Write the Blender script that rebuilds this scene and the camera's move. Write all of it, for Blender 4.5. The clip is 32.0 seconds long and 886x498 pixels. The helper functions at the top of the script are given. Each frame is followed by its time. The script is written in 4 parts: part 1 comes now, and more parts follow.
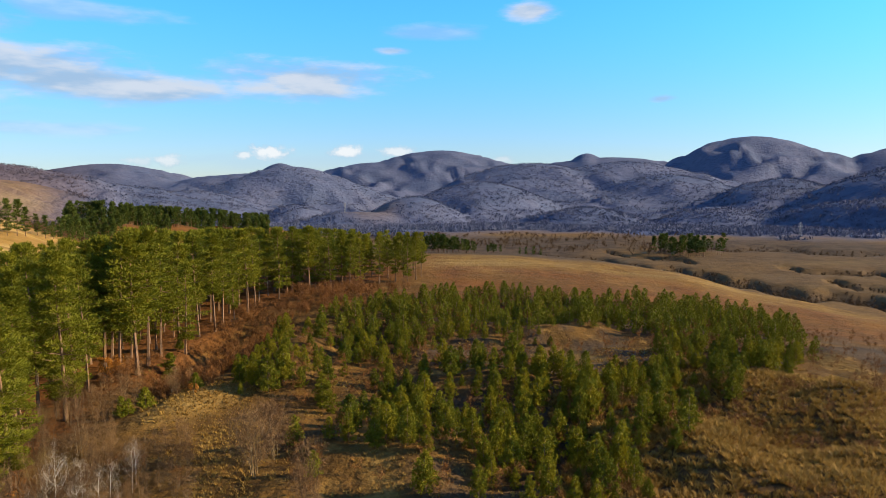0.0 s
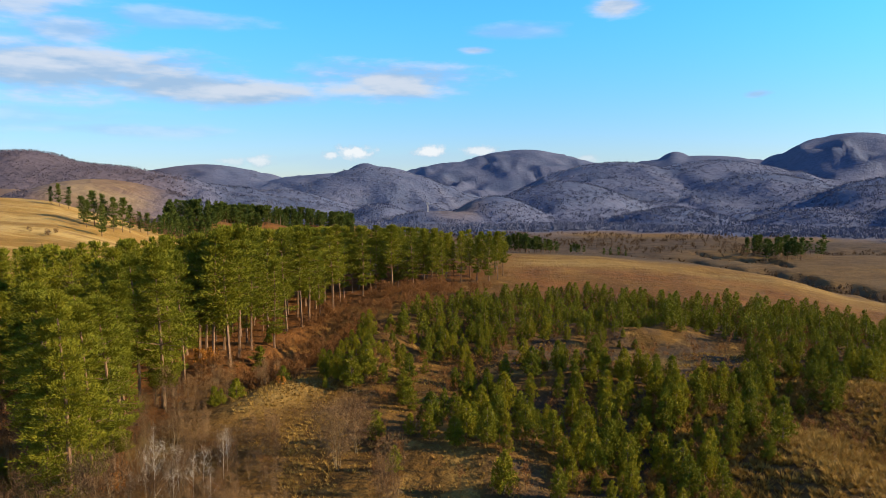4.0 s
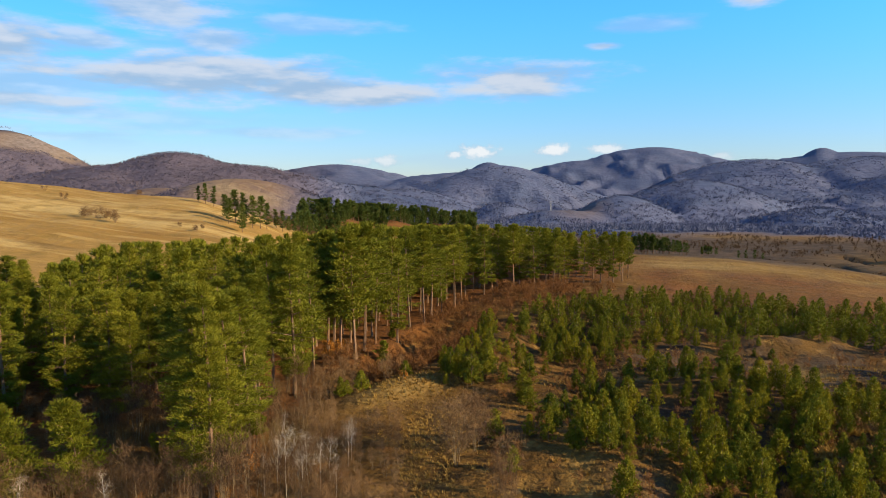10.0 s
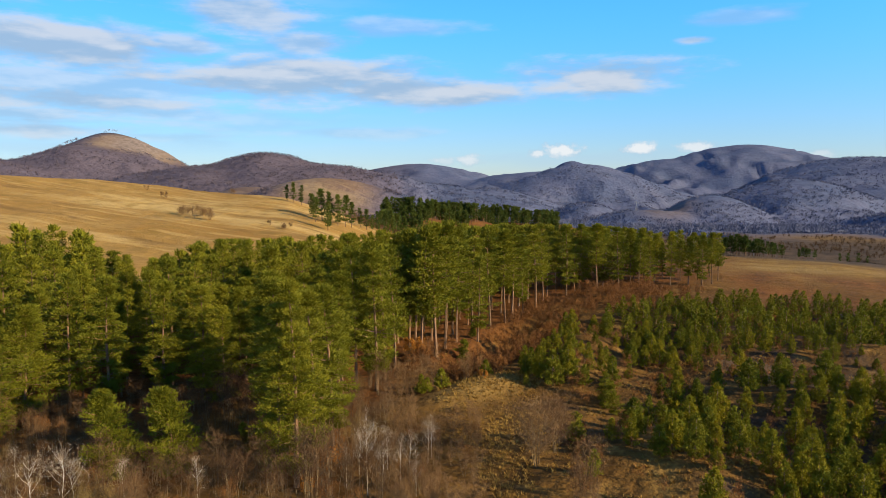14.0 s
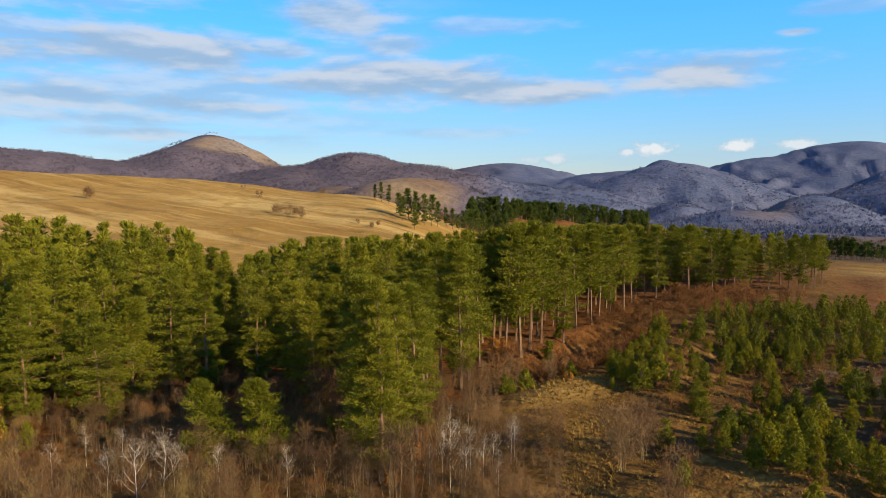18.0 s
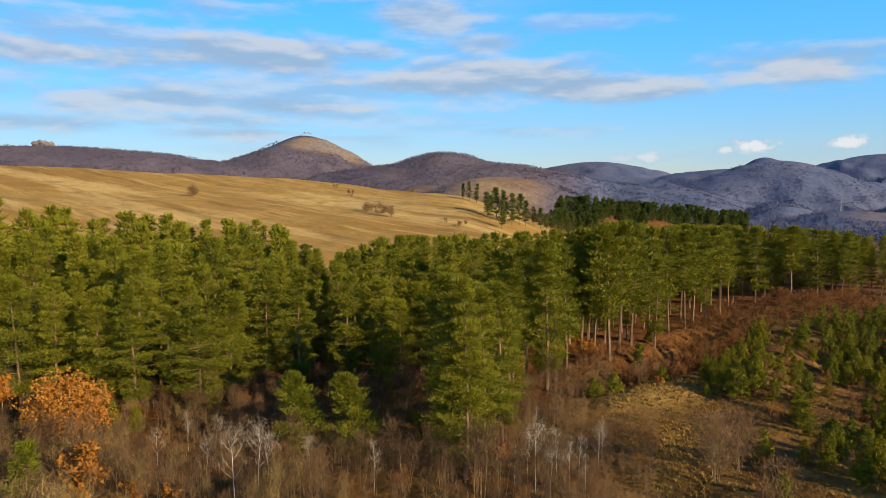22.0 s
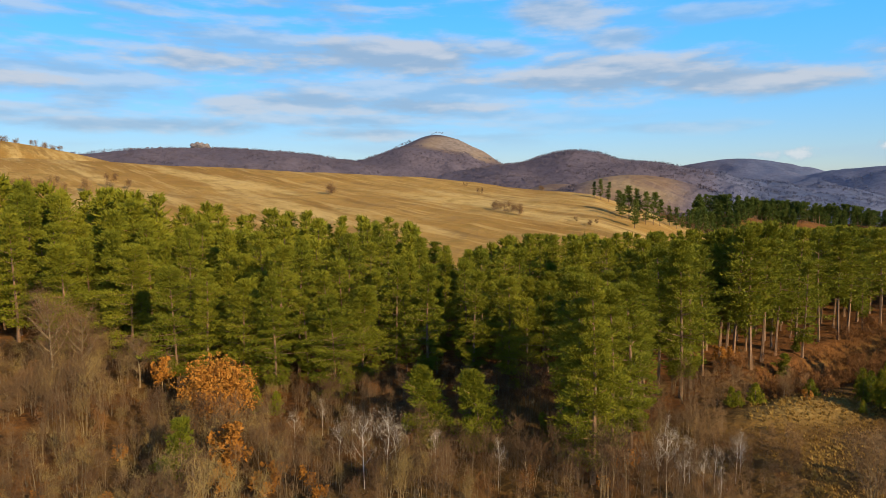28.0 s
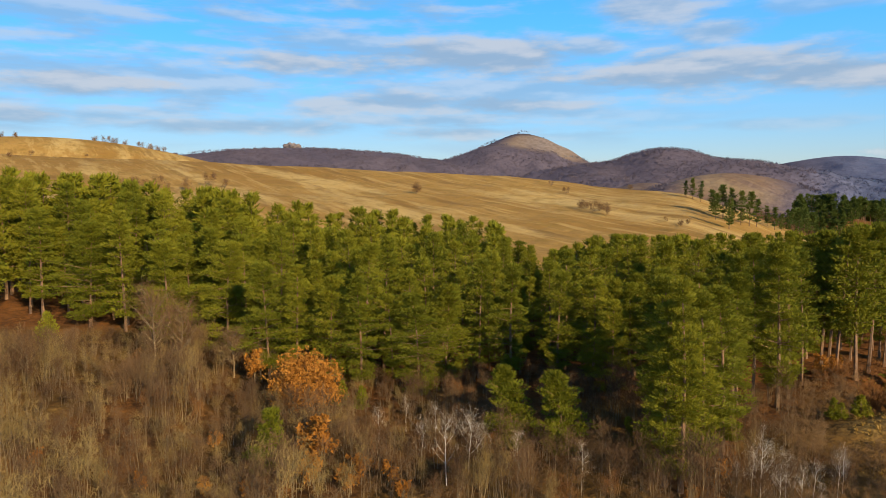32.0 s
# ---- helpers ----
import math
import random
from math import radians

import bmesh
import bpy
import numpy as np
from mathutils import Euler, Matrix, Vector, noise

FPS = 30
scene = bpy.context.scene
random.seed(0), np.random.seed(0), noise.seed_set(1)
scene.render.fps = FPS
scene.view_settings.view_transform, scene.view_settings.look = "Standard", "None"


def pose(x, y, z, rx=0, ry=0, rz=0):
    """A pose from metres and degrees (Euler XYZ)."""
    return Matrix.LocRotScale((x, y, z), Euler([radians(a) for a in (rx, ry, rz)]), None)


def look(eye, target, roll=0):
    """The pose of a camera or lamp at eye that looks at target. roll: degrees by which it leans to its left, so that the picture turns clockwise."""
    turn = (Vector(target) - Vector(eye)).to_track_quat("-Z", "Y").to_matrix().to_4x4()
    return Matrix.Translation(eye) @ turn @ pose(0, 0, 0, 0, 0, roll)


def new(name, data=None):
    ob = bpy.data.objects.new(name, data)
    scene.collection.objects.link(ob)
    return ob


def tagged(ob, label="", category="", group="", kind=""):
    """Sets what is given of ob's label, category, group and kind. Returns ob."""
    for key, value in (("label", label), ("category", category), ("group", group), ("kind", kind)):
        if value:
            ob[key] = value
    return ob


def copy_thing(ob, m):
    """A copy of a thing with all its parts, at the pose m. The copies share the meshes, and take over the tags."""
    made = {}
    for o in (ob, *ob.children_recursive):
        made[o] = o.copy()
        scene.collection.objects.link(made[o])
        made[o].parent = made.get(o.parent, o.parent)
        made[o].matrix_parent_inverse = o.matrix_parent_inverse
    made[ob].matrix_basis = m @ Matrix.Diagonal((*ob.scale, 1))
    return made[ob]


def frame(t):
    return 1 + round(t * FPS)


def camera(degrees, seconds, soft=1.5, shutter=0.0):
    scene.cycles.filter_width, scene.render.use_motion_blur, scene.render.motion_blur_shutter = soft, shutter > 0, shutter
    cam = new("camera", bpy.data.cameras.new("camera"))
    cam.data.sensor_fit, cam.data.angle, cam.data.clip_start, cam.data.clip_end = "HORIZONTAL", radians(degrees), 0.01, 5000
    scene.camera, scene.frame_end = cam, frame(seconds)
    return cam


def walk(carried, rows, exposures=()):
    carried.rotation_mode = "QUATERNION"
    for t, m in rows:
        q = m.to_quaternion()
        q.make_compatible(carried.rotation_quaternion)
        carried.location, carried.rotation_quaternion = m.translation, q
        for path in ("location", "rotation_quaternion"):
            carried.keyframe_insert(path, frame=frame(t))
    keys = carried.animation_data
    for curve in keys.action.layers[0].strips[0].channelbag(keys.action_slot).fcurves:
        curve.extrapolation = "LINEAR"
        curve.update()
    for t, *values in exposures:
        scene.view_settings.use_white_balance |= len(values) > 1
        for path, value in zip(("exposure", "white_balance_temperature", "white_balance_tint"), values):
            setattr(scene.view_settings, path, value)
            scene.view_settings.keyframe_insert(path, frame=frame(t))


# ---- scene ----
# The viewpoint hangs 30 m above the clearing and only turns, from the valley round to the meadow hill.
EYE = 30.0
cam = camera(64.96, 32.0, soft=0.9)
# seconds, turn, tilt
PATH = [(0, 0.0, -4.98), (3, 5.07, -5.0), (6, 10.11, -5.0), (9, 15.12, -5.02), (12, 20.13, -5.06), (14.5, 24.36, -5.07),
        (16.5, 27.84, -5.07), (19, 32.36, -5.09), (22.5, 38.64, -5.13), (25.5, 43.94, -5.17), (28.5, 49.2, -5.22), (32, 55.28, -5.26)]
walk(cam, [(t, pose(0, 0, EYE, 90 + tilt, 0.26, turn)) for t, turn, tilt in PATH], [(0, 0.85), (14, 0.77), (32, 0.6)])

SUN_AZ, SUN_EL = -91.0, 22.0


def at(az, r):
    """A place on the plan from a bearing in degrees (left of north) and a distance."""
    a = math.radians(az)
    return -r * math.sin(a), r * math.cos(a)


# ---- sky and sun ----
world = bpy.data.worlds.new("sky")
scene.world = world
world.use_nodes = True
wt = world.node_tree
wt.nodes.clear()


def wn(kind, **props):
    n = wt.nodes.new(kind)
    for key, value in props.items():
        setattr(n, key, value)
    return n


def wput(socket, value):
    if isinstance(value, bpy.types.NodeSocket):
        wt.links.new(value, socket)
    else:
        socket.default_value = value


def wmath(op, a, b=0.0, c=0.0, clamp=False):
    n = wn("ShaderNodeMath", operation=op, use_clamp=clamp)
    for s, v in zip(n.inputs, (a, b, c)):
        wput(s, v)
    return n.outputs[0]


def wmap(v, a, b, c=0.0, d=1.0):
    n = wn("ShaderNodeMapRange", interpolation_type="SMOOTHSTEP")
    for s, val in zip(n.inputs, (v, a, b, c, d)):
        wput(s, val)
    return n.outputs[0]


def wmix(f, a, b, blend="MIX"):
    n = wn("ShaderNodeMix", data_type="RGBA", blend_type=blend)
    for s, v in ((n.inputs[0], f), (n.inputs[6], a), (n.inputs[7], b)):
        wput(s, v)
    return n.outputs[2]


sky = wn("ShaderNodeTexSky", sky_type="NISHITA", sun_disc=False)
sky.sun_elevation, sky.sun_rotation = math.radians(SUN_EL), math.radians(-SUN_AZ)
sky.altitude, sky.air_density, sky.dust_density, sky.ozone_density = 300, 1.0, 0.2, 2.0
direction = wn("ShaderNodeTexCoord").outputs["Generated"]
sep = wn("ShaderNodeSeparateXYZ")
wput(sep.inputs[0], direction)
bearing = wmath("DEGREES", wmath("ARCTAN2", wmath("MULTIPLY", sep.outputs[0], -1), sep.outputs[1]))
height = wmath("DEGREES", wmath("ARCSINE", sep.outputs[2]))


def wnoise(sx, sy, scale, detail=5.0, rough=0.55, shift=0.0, raised=0.0):
    """Noise over bearing and height, drawn out along the horizon; raised: taken that many degrees higher."""
    comb = wn("ShaderNodeCombineXYZ")
    wput(comb.inputs[0], wmath("MULTIPLY", bearing, sx))
    wput(comb.inputs[1], wmath("MULTIPLY", wmath("ADD", height, raised), sy))
    comb.inputs[2].default_value = shift
    n = wn("ShaderNodeTexNoise")
    wput(n.inputs["Vector"], comb.outputs[0])
    n.inputs["Scale"].default_value, n.inputs["Detail"].default_value, n.inputs["Roughness"].default_value = scale, detail, rough
    return n.outputs[0]


warp = wnoise(0.09, 0.32, 1.0, 4, 0.6)
fine = wnoise(0.13, 0.5, 1.0, 9, 0.6, 4.0)
fine_above = wnoise(0.13, 0.5, 1.0, 5, 0.5, 4.0, 0.55)
fine_soft = wnoise(0.13, 0.5, 1.0, 5, 0.5, 4.0)
broad = wnoise(0.05, 0.42, 1.0, 5, 0.55, 9.0)
puff = wnoise(0.95, 1.2, 1.0, 8, 0.62, 2.0)


def bank(az, el, ra, re, grain, amount=1.0, edge=0.75):
    """One cloud: an ellipse of the sky broken up by noise."""
    dx = wmath("DIVIDE", wmath("SUBTRACT", bearing, az), ra)
    dy = wmath("DIVIDE", wmath("SUBTRACT", height, el), re)
    q = wmath("SQRT", wmath("ADD", wmath("MULTIPLY", dx, dx), wmath("MULTIPLY", dy, dy)))
    v = wmath("ADD", wmath("SUBTRACT", 1.0, q), wmath("MULTIPLY", wmath("SUBTRACT", grain, 0.5), 2.0))
    return wmath("MULTIPLY", wmap(v, 0.0, edge), amount)


def union(values):
    total = values[0]
    for v in values[1:]:
        total = wmath("MAXIMUM", total, v)
    return total


streaks = union([
    bank(53, 10.0, 13, 2.7, fine), bank(37, 8.5, 18, 2.9, fine), bank(26, 7.7, 14, 1.8, fine), bank(11.5, 8.6, 9.5, 2.1, fine),
    bank(39, 13.2, 7.5, 2.4, fine, 0.9), bank(34, 11.2, 5, 1.6, fine, 0.8), bank(50, 6.3, 11, 1.4, fine, 0.9), bank(54, 4.2, 9, 0.9, fine, 0.8),
    bank(27, 12.6, 7, 1.0, fine, 0.5), bank(31, 4.4, 9, 0.7, fine, 0.4), bank(43, 10.6, 5, 1.4, fine, 0.8),
    bank(66, 9.6, 10, 2.1, fine), bank(60, 6.6, 13, 1.7, fine, 0.9), bank(82, 7.6, 10, 1.9, fine), bank(72, 4.6, 13, 0.9, fine, 0.8), bank(88, 5.0, 9, 1.1, fine, 0.9),
    bank(-7, 13.8, 2.8, 0.9, fine), bank(1.0, 12.2, 4.5, 0.8, fine, 0.45), bank(4, 10.9, 2.2, 0.45, fine, 0.8), bank(-17.2, 6.8, 1.6, 0.4, fine, 0.7)])
thin = wmath("MULTIPLY", wmap(wmath("ADD", broad, wmath("MULTIPLY", wmath("SUBTRACT", fine, 0.5), 0.5)), 0.4, 0.6),
             wmath("MULTIPLY", wmap(bearing, 24, 52, 0.0, 0.7), wmap(height, 2.0, 5.0)))
heaps = union([bank(15.8, 2.7, 1.0, 0.5, puff, 0.9), bank(13.9, 2.9, 2.2, 0.75, puff), bank(7.7, 3.0, 1.7, 0.65, puff), bank(3.6, 3.0, 2.2, 0.55, puff, 0.9),
               bank(21.2, 2.2, 1.5, 0.6, puff, 0.8), bank(-5, 2.3, 1.4, 0.4, puff, 0.6), bank(23.5, 2.1, 1.2, 0.5, puff, 0.6)])
veil = union([bank(12, 2.2, 13, 1.0, fine, 0.55), bank(54, 3.0, 6, 0.8, fine, 0.6)])
clouds = union([streaks, thin, heaps])
# undersides of the flat clouds are blue-grey, tops are near white
under = wmap(wmath("ADD", wmath("SUBTRACT", fine_soft, fine_above), wmath("MULTIPLY", wmath("SUBTRACT", warp, 0.5), 0.25)), -0.11, 0.13)
cloud_tone = wmix(under, (3.3, 4.4, 5.9, 1), (6.0, 6.2, 6.7, 1))
cloud_tone = wmix(heaps, cloud_tone, (8.0, 8.1, 8.2, 1))
tint = wmix(wmap(height, 0.0, 16.0), (0.88, 1.05, 1.48, 1), (0.58, 1.8, 2.5, 1))
tint = wmix(wmap(height, 16.0, 50.0), tint, (0.66, 1.0, 1.3, 1))
air = wmix(1.0, sky.outputs[0], tint, "MULTIPLY")
air = wmix(wmap(bearing, 8, 80, 0.0, 0.3), air, (0.0, 0.0, 0.0, 1))
air = wmix(wmath("MULTIPLY", veil, 0.5), air, (4.0, 5.6, 7.4, 1))
whole_sky = wmix(wmath("MULTIPLY", clouds, 0.85), air, cloud_tone)
background = wn("ShaderNodeBackground")
wput(background.inputs[0], whole_sky)
background.inputs[1].default_value = 0.066
wput(wn("ShaderNodeOutputWorld").inputs[0], background.outputs[0])

sun = new("sun", bpy.data.lights.new("sun", "SUN"))
sun.data.energy, sun.data.angle, sun.data.color = 5.0, math.radians(0.5), (1.0, 0.755, 0.43)
sx, sy = at(SUN_AZ, 100)
sun.matrix_world = look((sx, sy, 100 * math.tan(math.radians(SUN_EL)) + 50), (0, 0, 50))


# ---- materials ----
def make_material(name):
    m = bpy.data.materials.new(name)
    m.use_nodes = True
    return m, m.node_tree, m.node_tree.nodes["Principled BSDF"]


def link_or_set(nt, socket, value):
    if isinstance(value, bpy.types.NodeSocket):
        nt.links.new(value, socket)
    else:
        socket.default_value = value


def blend(nt, f, a, b, kind="MIX"):
    n = nt.nodes.new("ShaderNodeMix")
    n.data_type, n.blend_type = "RGBA", kind
    for s, v in ((n.inputs[0], f), (n.inputs[6], a), (n.inputs[7], b)):
        link_or_set(nt, s, (*v, 1) if isinstance(v, tuple) and len(v) == 3 else v)
    return n.outputs[2]


def grain(nt, scale, detail=4.0, rough=0.55, stretch=(1, 1, 1), turn=0.0, coords="position"):
    if coords == "position":
        src = nt.nodes.new("ShaderNodeNewGeometry").outputs["Position"]
    else:
        src = nt.nodes.new("ShaderNodeTexCoord").outputs["Object"]
    mp = nt.nodes.new("ShaderNodeMapping")
    mp.inputs["Scale"].default_value, mp.inputs["Rotation"].default_value = stretch, (0, 0, turn)
    nt.links.new(src, mp.inputs[0])
    n = nt.nodes.new("ShaderNodeTexNoise")
    n.inputs["Scale"].default_value, n.inputs["Detail"].default_value, n.inputs["Roughness"].default_value = scale, detail, rough
    nt.links.new(mp.outputs[0], n.inputs["Vector"])
    return n.outputs[0]


def band(nt, v, lo, hi, a=0.0, b=1.0):
    n = nt.nodes.new("ShaderNodeMapRange")
    n.interpolation_type = "SMOOTHSTEP"
    for s, val in zip(n.inputs, (v, lo, hi, a, b)):
        link_or_set(nt, s, val)
    return n.outputs[0]


def calc(nt, op, a, b):
    n = nt.nodes.new("ShaderNodeMath")
    n.operation = op
    link_or_set(nt, n.inputs[0], a)
    link_or_set(nt, n.inputs[1], b)
    return n.outputs[0]


def chance(nt, island=False):
    if island:
        return nt.nodes.new("ShaderNodeNewGeometry").outputs["Random Per Island"]
    return nt.nodes.new("ShaderNodeObjectInfo").outputs["Random"]


def relief(nt, bsdf, v, strength, distance):
    b = nt.nodes.new("ShaderNodeBump")
    b.inputs["Strength"].default_value, b.inputs["Distance"].default_value = strength, distance
    nt.links.new(v, b.inputs["Height"])
    nt.links.new(b.outputs[0], bsdf.inputs["Normal"])


def leafy(name, dark, mid, light, island=False, scale=0.8, see_through=0.25):
    """Needles, leaves or fine twigs: tone varies by tree and within each crown; thin, so a little light comes through."""
    m, nt, bsdf = make_material(name)
    by_tree = blend(nt, band(nt, chance(nt, island), 0.0, 1.0), dark, light)
    c = blend(nt, band(nt, grain(nt, scale, 3), 0.35, 0.68), by_tree, mid)
    c = blend(nt, band(nt, grain(nt, 3.0, 2), 0.35, 0.75, 0.0, 0.4), c, light)
    link_or_set(nt, bsdf.inputs["Base Color"], c)
    bsdf.inputs["Roughness"].default_value = 0.6
    bsdf.inputs["Specular IOR Level"].default_value = 0.08
    if see_through:
        tr = nt.nodes.new("ShaderNodeBsdfTranslucent")
        nt.links.new(c, tr.inputs[0])
        mx = nt.nodes.new("ShaderNodeMixShader")
        mx.inputs[0].default_value = see_through
        nt.links.new(bsdf.outputs[0], mx.inputs[1])
        nt.links.new(tr.outputs[0], mx.inputs[2])
        nt.links.new(mx.outputs[0], nt.nodes["Material Output"].inputs[0])
    return m


def woody(name, low, high, patch, scale=3.0):
    m, nt, bsdf = make_material(name)
    c = blend(nt, band(nt, grain(nt, scale, 4, 0.6, (1, 1, 0.25)), 0.3, 0.7), low, high)
    c = blend(nt, band(nt, grain(nt, scale * 4, 3, 0.6, (1, 1, 0.4)), 0.5, 0.72), c, patch)
    c = blend(nt, calc(nt, "MULTIPLY", chance(nt), 0.35), c, low)
    link_or_set(nt, bsdf.inputs["Base Color"], c)
    bsdf.inputs["Roughness"].default_value = 0.85
    relief(nt, bsdf, grain(nt, scale * 6, 4), 0.5, 0.03)
    return m


M_NEEDLE = leafy("pine_needles", (0.088, 0.101, 0.01), (0.138, 0.147, 0.012), (0.2, 0.191, 0.016), see_through=0.2)
M_NEEDLE_YOUNG = leafy("young_pine_needles", (0.055, 0.08, 0.009), (0.12, 0.13, 0.011), (0.26, 0.225, 0.014), see_through=0.2)
M_NEEDLE_FAR = leafy("far_pine_needles", (0.05, 0.075, 0.016), (0.07, 0.095, 0.018), (0.11, 0.13, 0.024), island=False, scale=0.08)
M_BARK = woody("pine_bark", (0.1, 0.06, 0.036), (0.25, 0.135, 0.07), (0.32, 0.205, 0.12))
M_BARK_GREY = woody("grey_bark", (0.1, 0.067, 0.033), (0.25, 0.178, 0.09), (0.37, 0.285, 0.165))
M_BIRCH = woody("birch_bark", (0.45, 0.4, 0.33), (0.68, 0.62, 0.54), (0.12, 0.09, 0.07), 1.5)
M_TWIG = leafy("bare_twigs", (0.052, 0.028, 0.016), (0.085, 0.048, 0.025), (0.145, 0.09, 0.045), scale=0.1, see_through=0)
M_TWIG_PALE = leafy("pale_twigs", (0.105, 0.056, 0.029), (0.15, 0.086, 0.041), (0.215, 0.132, 0.062), scale=0.1, see_through=0)
M_TWIG_GOLD = leafy("golden_twigs", (0.11, 0.072, 0.027), (0.165, 0.113, 0.042), (0.25, 0.178, 0.068), scale=0.1, see_through=0)
M_BIRCH_TWIG = leafy("birch_twigs", (0.2, 0.15, 0.11), (0.3, 0.24, 0.18), (0.42, 0.36, 0.29), scale=0.3, see_through=0)
M_TWIG_RED = leafy("russet_twigs", (0.12, 0.052, 0.018), (0.18, 0.08, 0.026), (0.25, 0.12, 0.04), scale=0.12, see_through=0)
M_OAK = leafy("dry_oak_leaves", (0.22, 0.088, 0.016), (0.32, 0.135, 0.024), (0.44, 0.2, 0.038), see_through=0.25)
M_GRASS = leafy("dry_grass", (0.2, 0.115, 0.028), (0.32, 0.2, 0.05), (0.46, 0.31, 0.095), scale=0.15, see_through=0.3)
# hill woods: blue of distance haze mixed into the base colours, less in the second
M_WOODS = leafy("hazed_bare_crowns", (0.068, 0.084, 0.146), (0.092, 0.106, 0.17), (0.124, 0.128, 0.19), island=False, scale=0.012, see_through=0)
M_WOODS_RED = leafy("purple_hazed_crowns", (0.076, 0.066, 0.09), (0.1, 0.085, 0.112), (0.13, 0.108, 0.13), island=False, scale=0.012, see_through=0)


def ground_material():
    m, nt, bsdf = make_material("ground")

    def cover(name):
        a = nt.nodes.new("ShaderNodeAttribute")
        a.attribute_name = name
        return a.outputs["Fac"]
    big, mid, small = grain(nt, 0.012, 5), grain(nt, 0.09, 5, 0.6), grain(nt, 1.1, 5, 0.65)
    drawn = grain(nt, 0.02, 6, 0.6, (0.35, 1.6, 1), 0.5)
    # meadow: ochre grass with paler mown streaks and olive patches
    meadow = blend(nt, band(nt, big, 0.35, 0.65), (0.27, 0.15, 0.036), (0.36, 0.22, 0.062))
    meadow = blend(nt, band(nt, drawn, 0.5, 0.66), meadow, (0.5, 0.35, 0.13))
    meadow = blend(nt, band(nt, mid, 0.46, 0.7, 0.0, 0.6), meadow, (0.2, 0.13, 0.03))
    meadow = blend(nt, band(nt, grain(nt, 0.25, 5, 0.7, (0.5, 1.3, 1), 0.5), 0.5, 0.7, 0.0, 0.5), meadow, (0.19, 0.11, 0.03))
    meadow = blend(nt, band(nt, small, 0.35, 0.8, 0.0, 0.35), meadow, (0.25, 0.15, 0.042))
    meadow = blend(nt, band(nt, grain(nt, 0.07, 6, 0.65, (0.22, 2.2, 1), 0.5), 0.52, 0.64, 0.0, 0.6), meadow, (0.46, 0.31, 0.11))
    meadow = blend(nt, band(nt, grain(nt, 0.04, 6, 0.65, (0.3, 1.8, 1), 0.62), 0.54, 0.68, 0.0, 0.65), meadow, (0.17, 0.095, 0.028))
    # rough ground with dead bracken, leaf litter and bare soil
    rough = blend(nt, band(nt, mid, 0.35, 0.62), (0.075, 0.041, 0.013), (0.142, 0.078, 0.021))
    rough = blend(nt, band(nt, grain(nt, 0.3, 5, 0.65), 0.52, 0.7), rough, (0.26, 0.155, 0.043))
    rough = blend(nt, band(nt, small, 0.45, 0.75, 0.0, 0.6), rough, (0.05, 0.03, 0.014))
    litter = blend(nt, band(nt, small, 0.3, 0.7), (0.07, 0.032, 0.012), (0.17, 0.07, 0.02))
    litter = blend(nt, band(nt, mid, 0.45, 0.7), litter, (0.2, 0.085, 0.025))
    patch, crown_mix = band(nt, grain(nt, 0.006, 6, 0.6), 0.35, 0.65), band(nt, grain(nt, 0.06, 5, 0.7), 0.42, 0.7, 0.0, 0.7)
    # bare woods: purple-brown with a little distance haze in the colour
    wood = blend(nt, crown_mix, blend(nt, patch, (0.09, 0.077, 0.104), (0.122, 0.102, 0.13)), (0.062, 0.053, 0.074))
    # the same woods bluer, distance haze put fully into the colour
    haze_blue = blend(nt, crown_mix, blend(nt, patch, (0.08, 0.104, 0.185), (0.116, 0.132, 0.216)), (0.056, 0.069, 0.124))
    wood = blend(nt, cover("haze_blue"), wood, haze_blue)
    # dark earth; also the colour of the shade painted among the young pines
    soil_and_shade = blend(nt, band(nt, mid, 0.3, 0.7), (0.042, 0.03, 0.022), (0.095, 0.066, 0.044))
    rock = blend(nt, band(nt, mid, 0.35, 0.65), (0.15, 0.122, 0.112), (0.235, 0.192, 0.172))
    c = blend(nt, cover("meadow"), rough, meadow)
    c = blend(nt, cover("litter"), c, litter)
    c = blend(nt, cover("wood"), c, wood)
    c = blend(nt, cover("soil_and_shade"), c, soil_and_shade)
    c = blend(nt, cover("rock"), c, rock)
    pale = blend(nt, band(nt, small, 0.3, 0.7), (0.23, 0.142, 0.04), (0.39, 0.255, 0.08))
    c = blend(nt, cover("pale"), c, pale)
    link_or_set(nt, bsdf.inputs["Base Color"], c)
    bsdf.inputs["Roughness"].default_value = 0.95
    bsdf.inputs["Specular IOR Level"].default_value = 0.1
    crowns = calc(nt, "MULTIPLY", calc(nt, "MULTIPLY", grain(nt, 0.085, 3, 0.6), 16.0), cover("wood"))
    relief(nt, bsdf, calc(nt, "ADD", crowns, calc(nt, "ADD", small, calc(nt, "MULTIPLY", grain(nt, 0.05, 6, 0.7), 6.0))), 0.7, 0.5)
    return m


M_GROUND = ground_material()


# ---- the lie of the land ----
HILLS = []


def hill(az, r, el, across, deep, p=0.6):
    """A hill whose top stands at that bearing and distance, and at that angle above the viewpoint's level; half-widths in metres; p rounds the top."""
    HILLS.append((az, r, EYE + r * math.tan(math.radians(el)), across, deep, p))


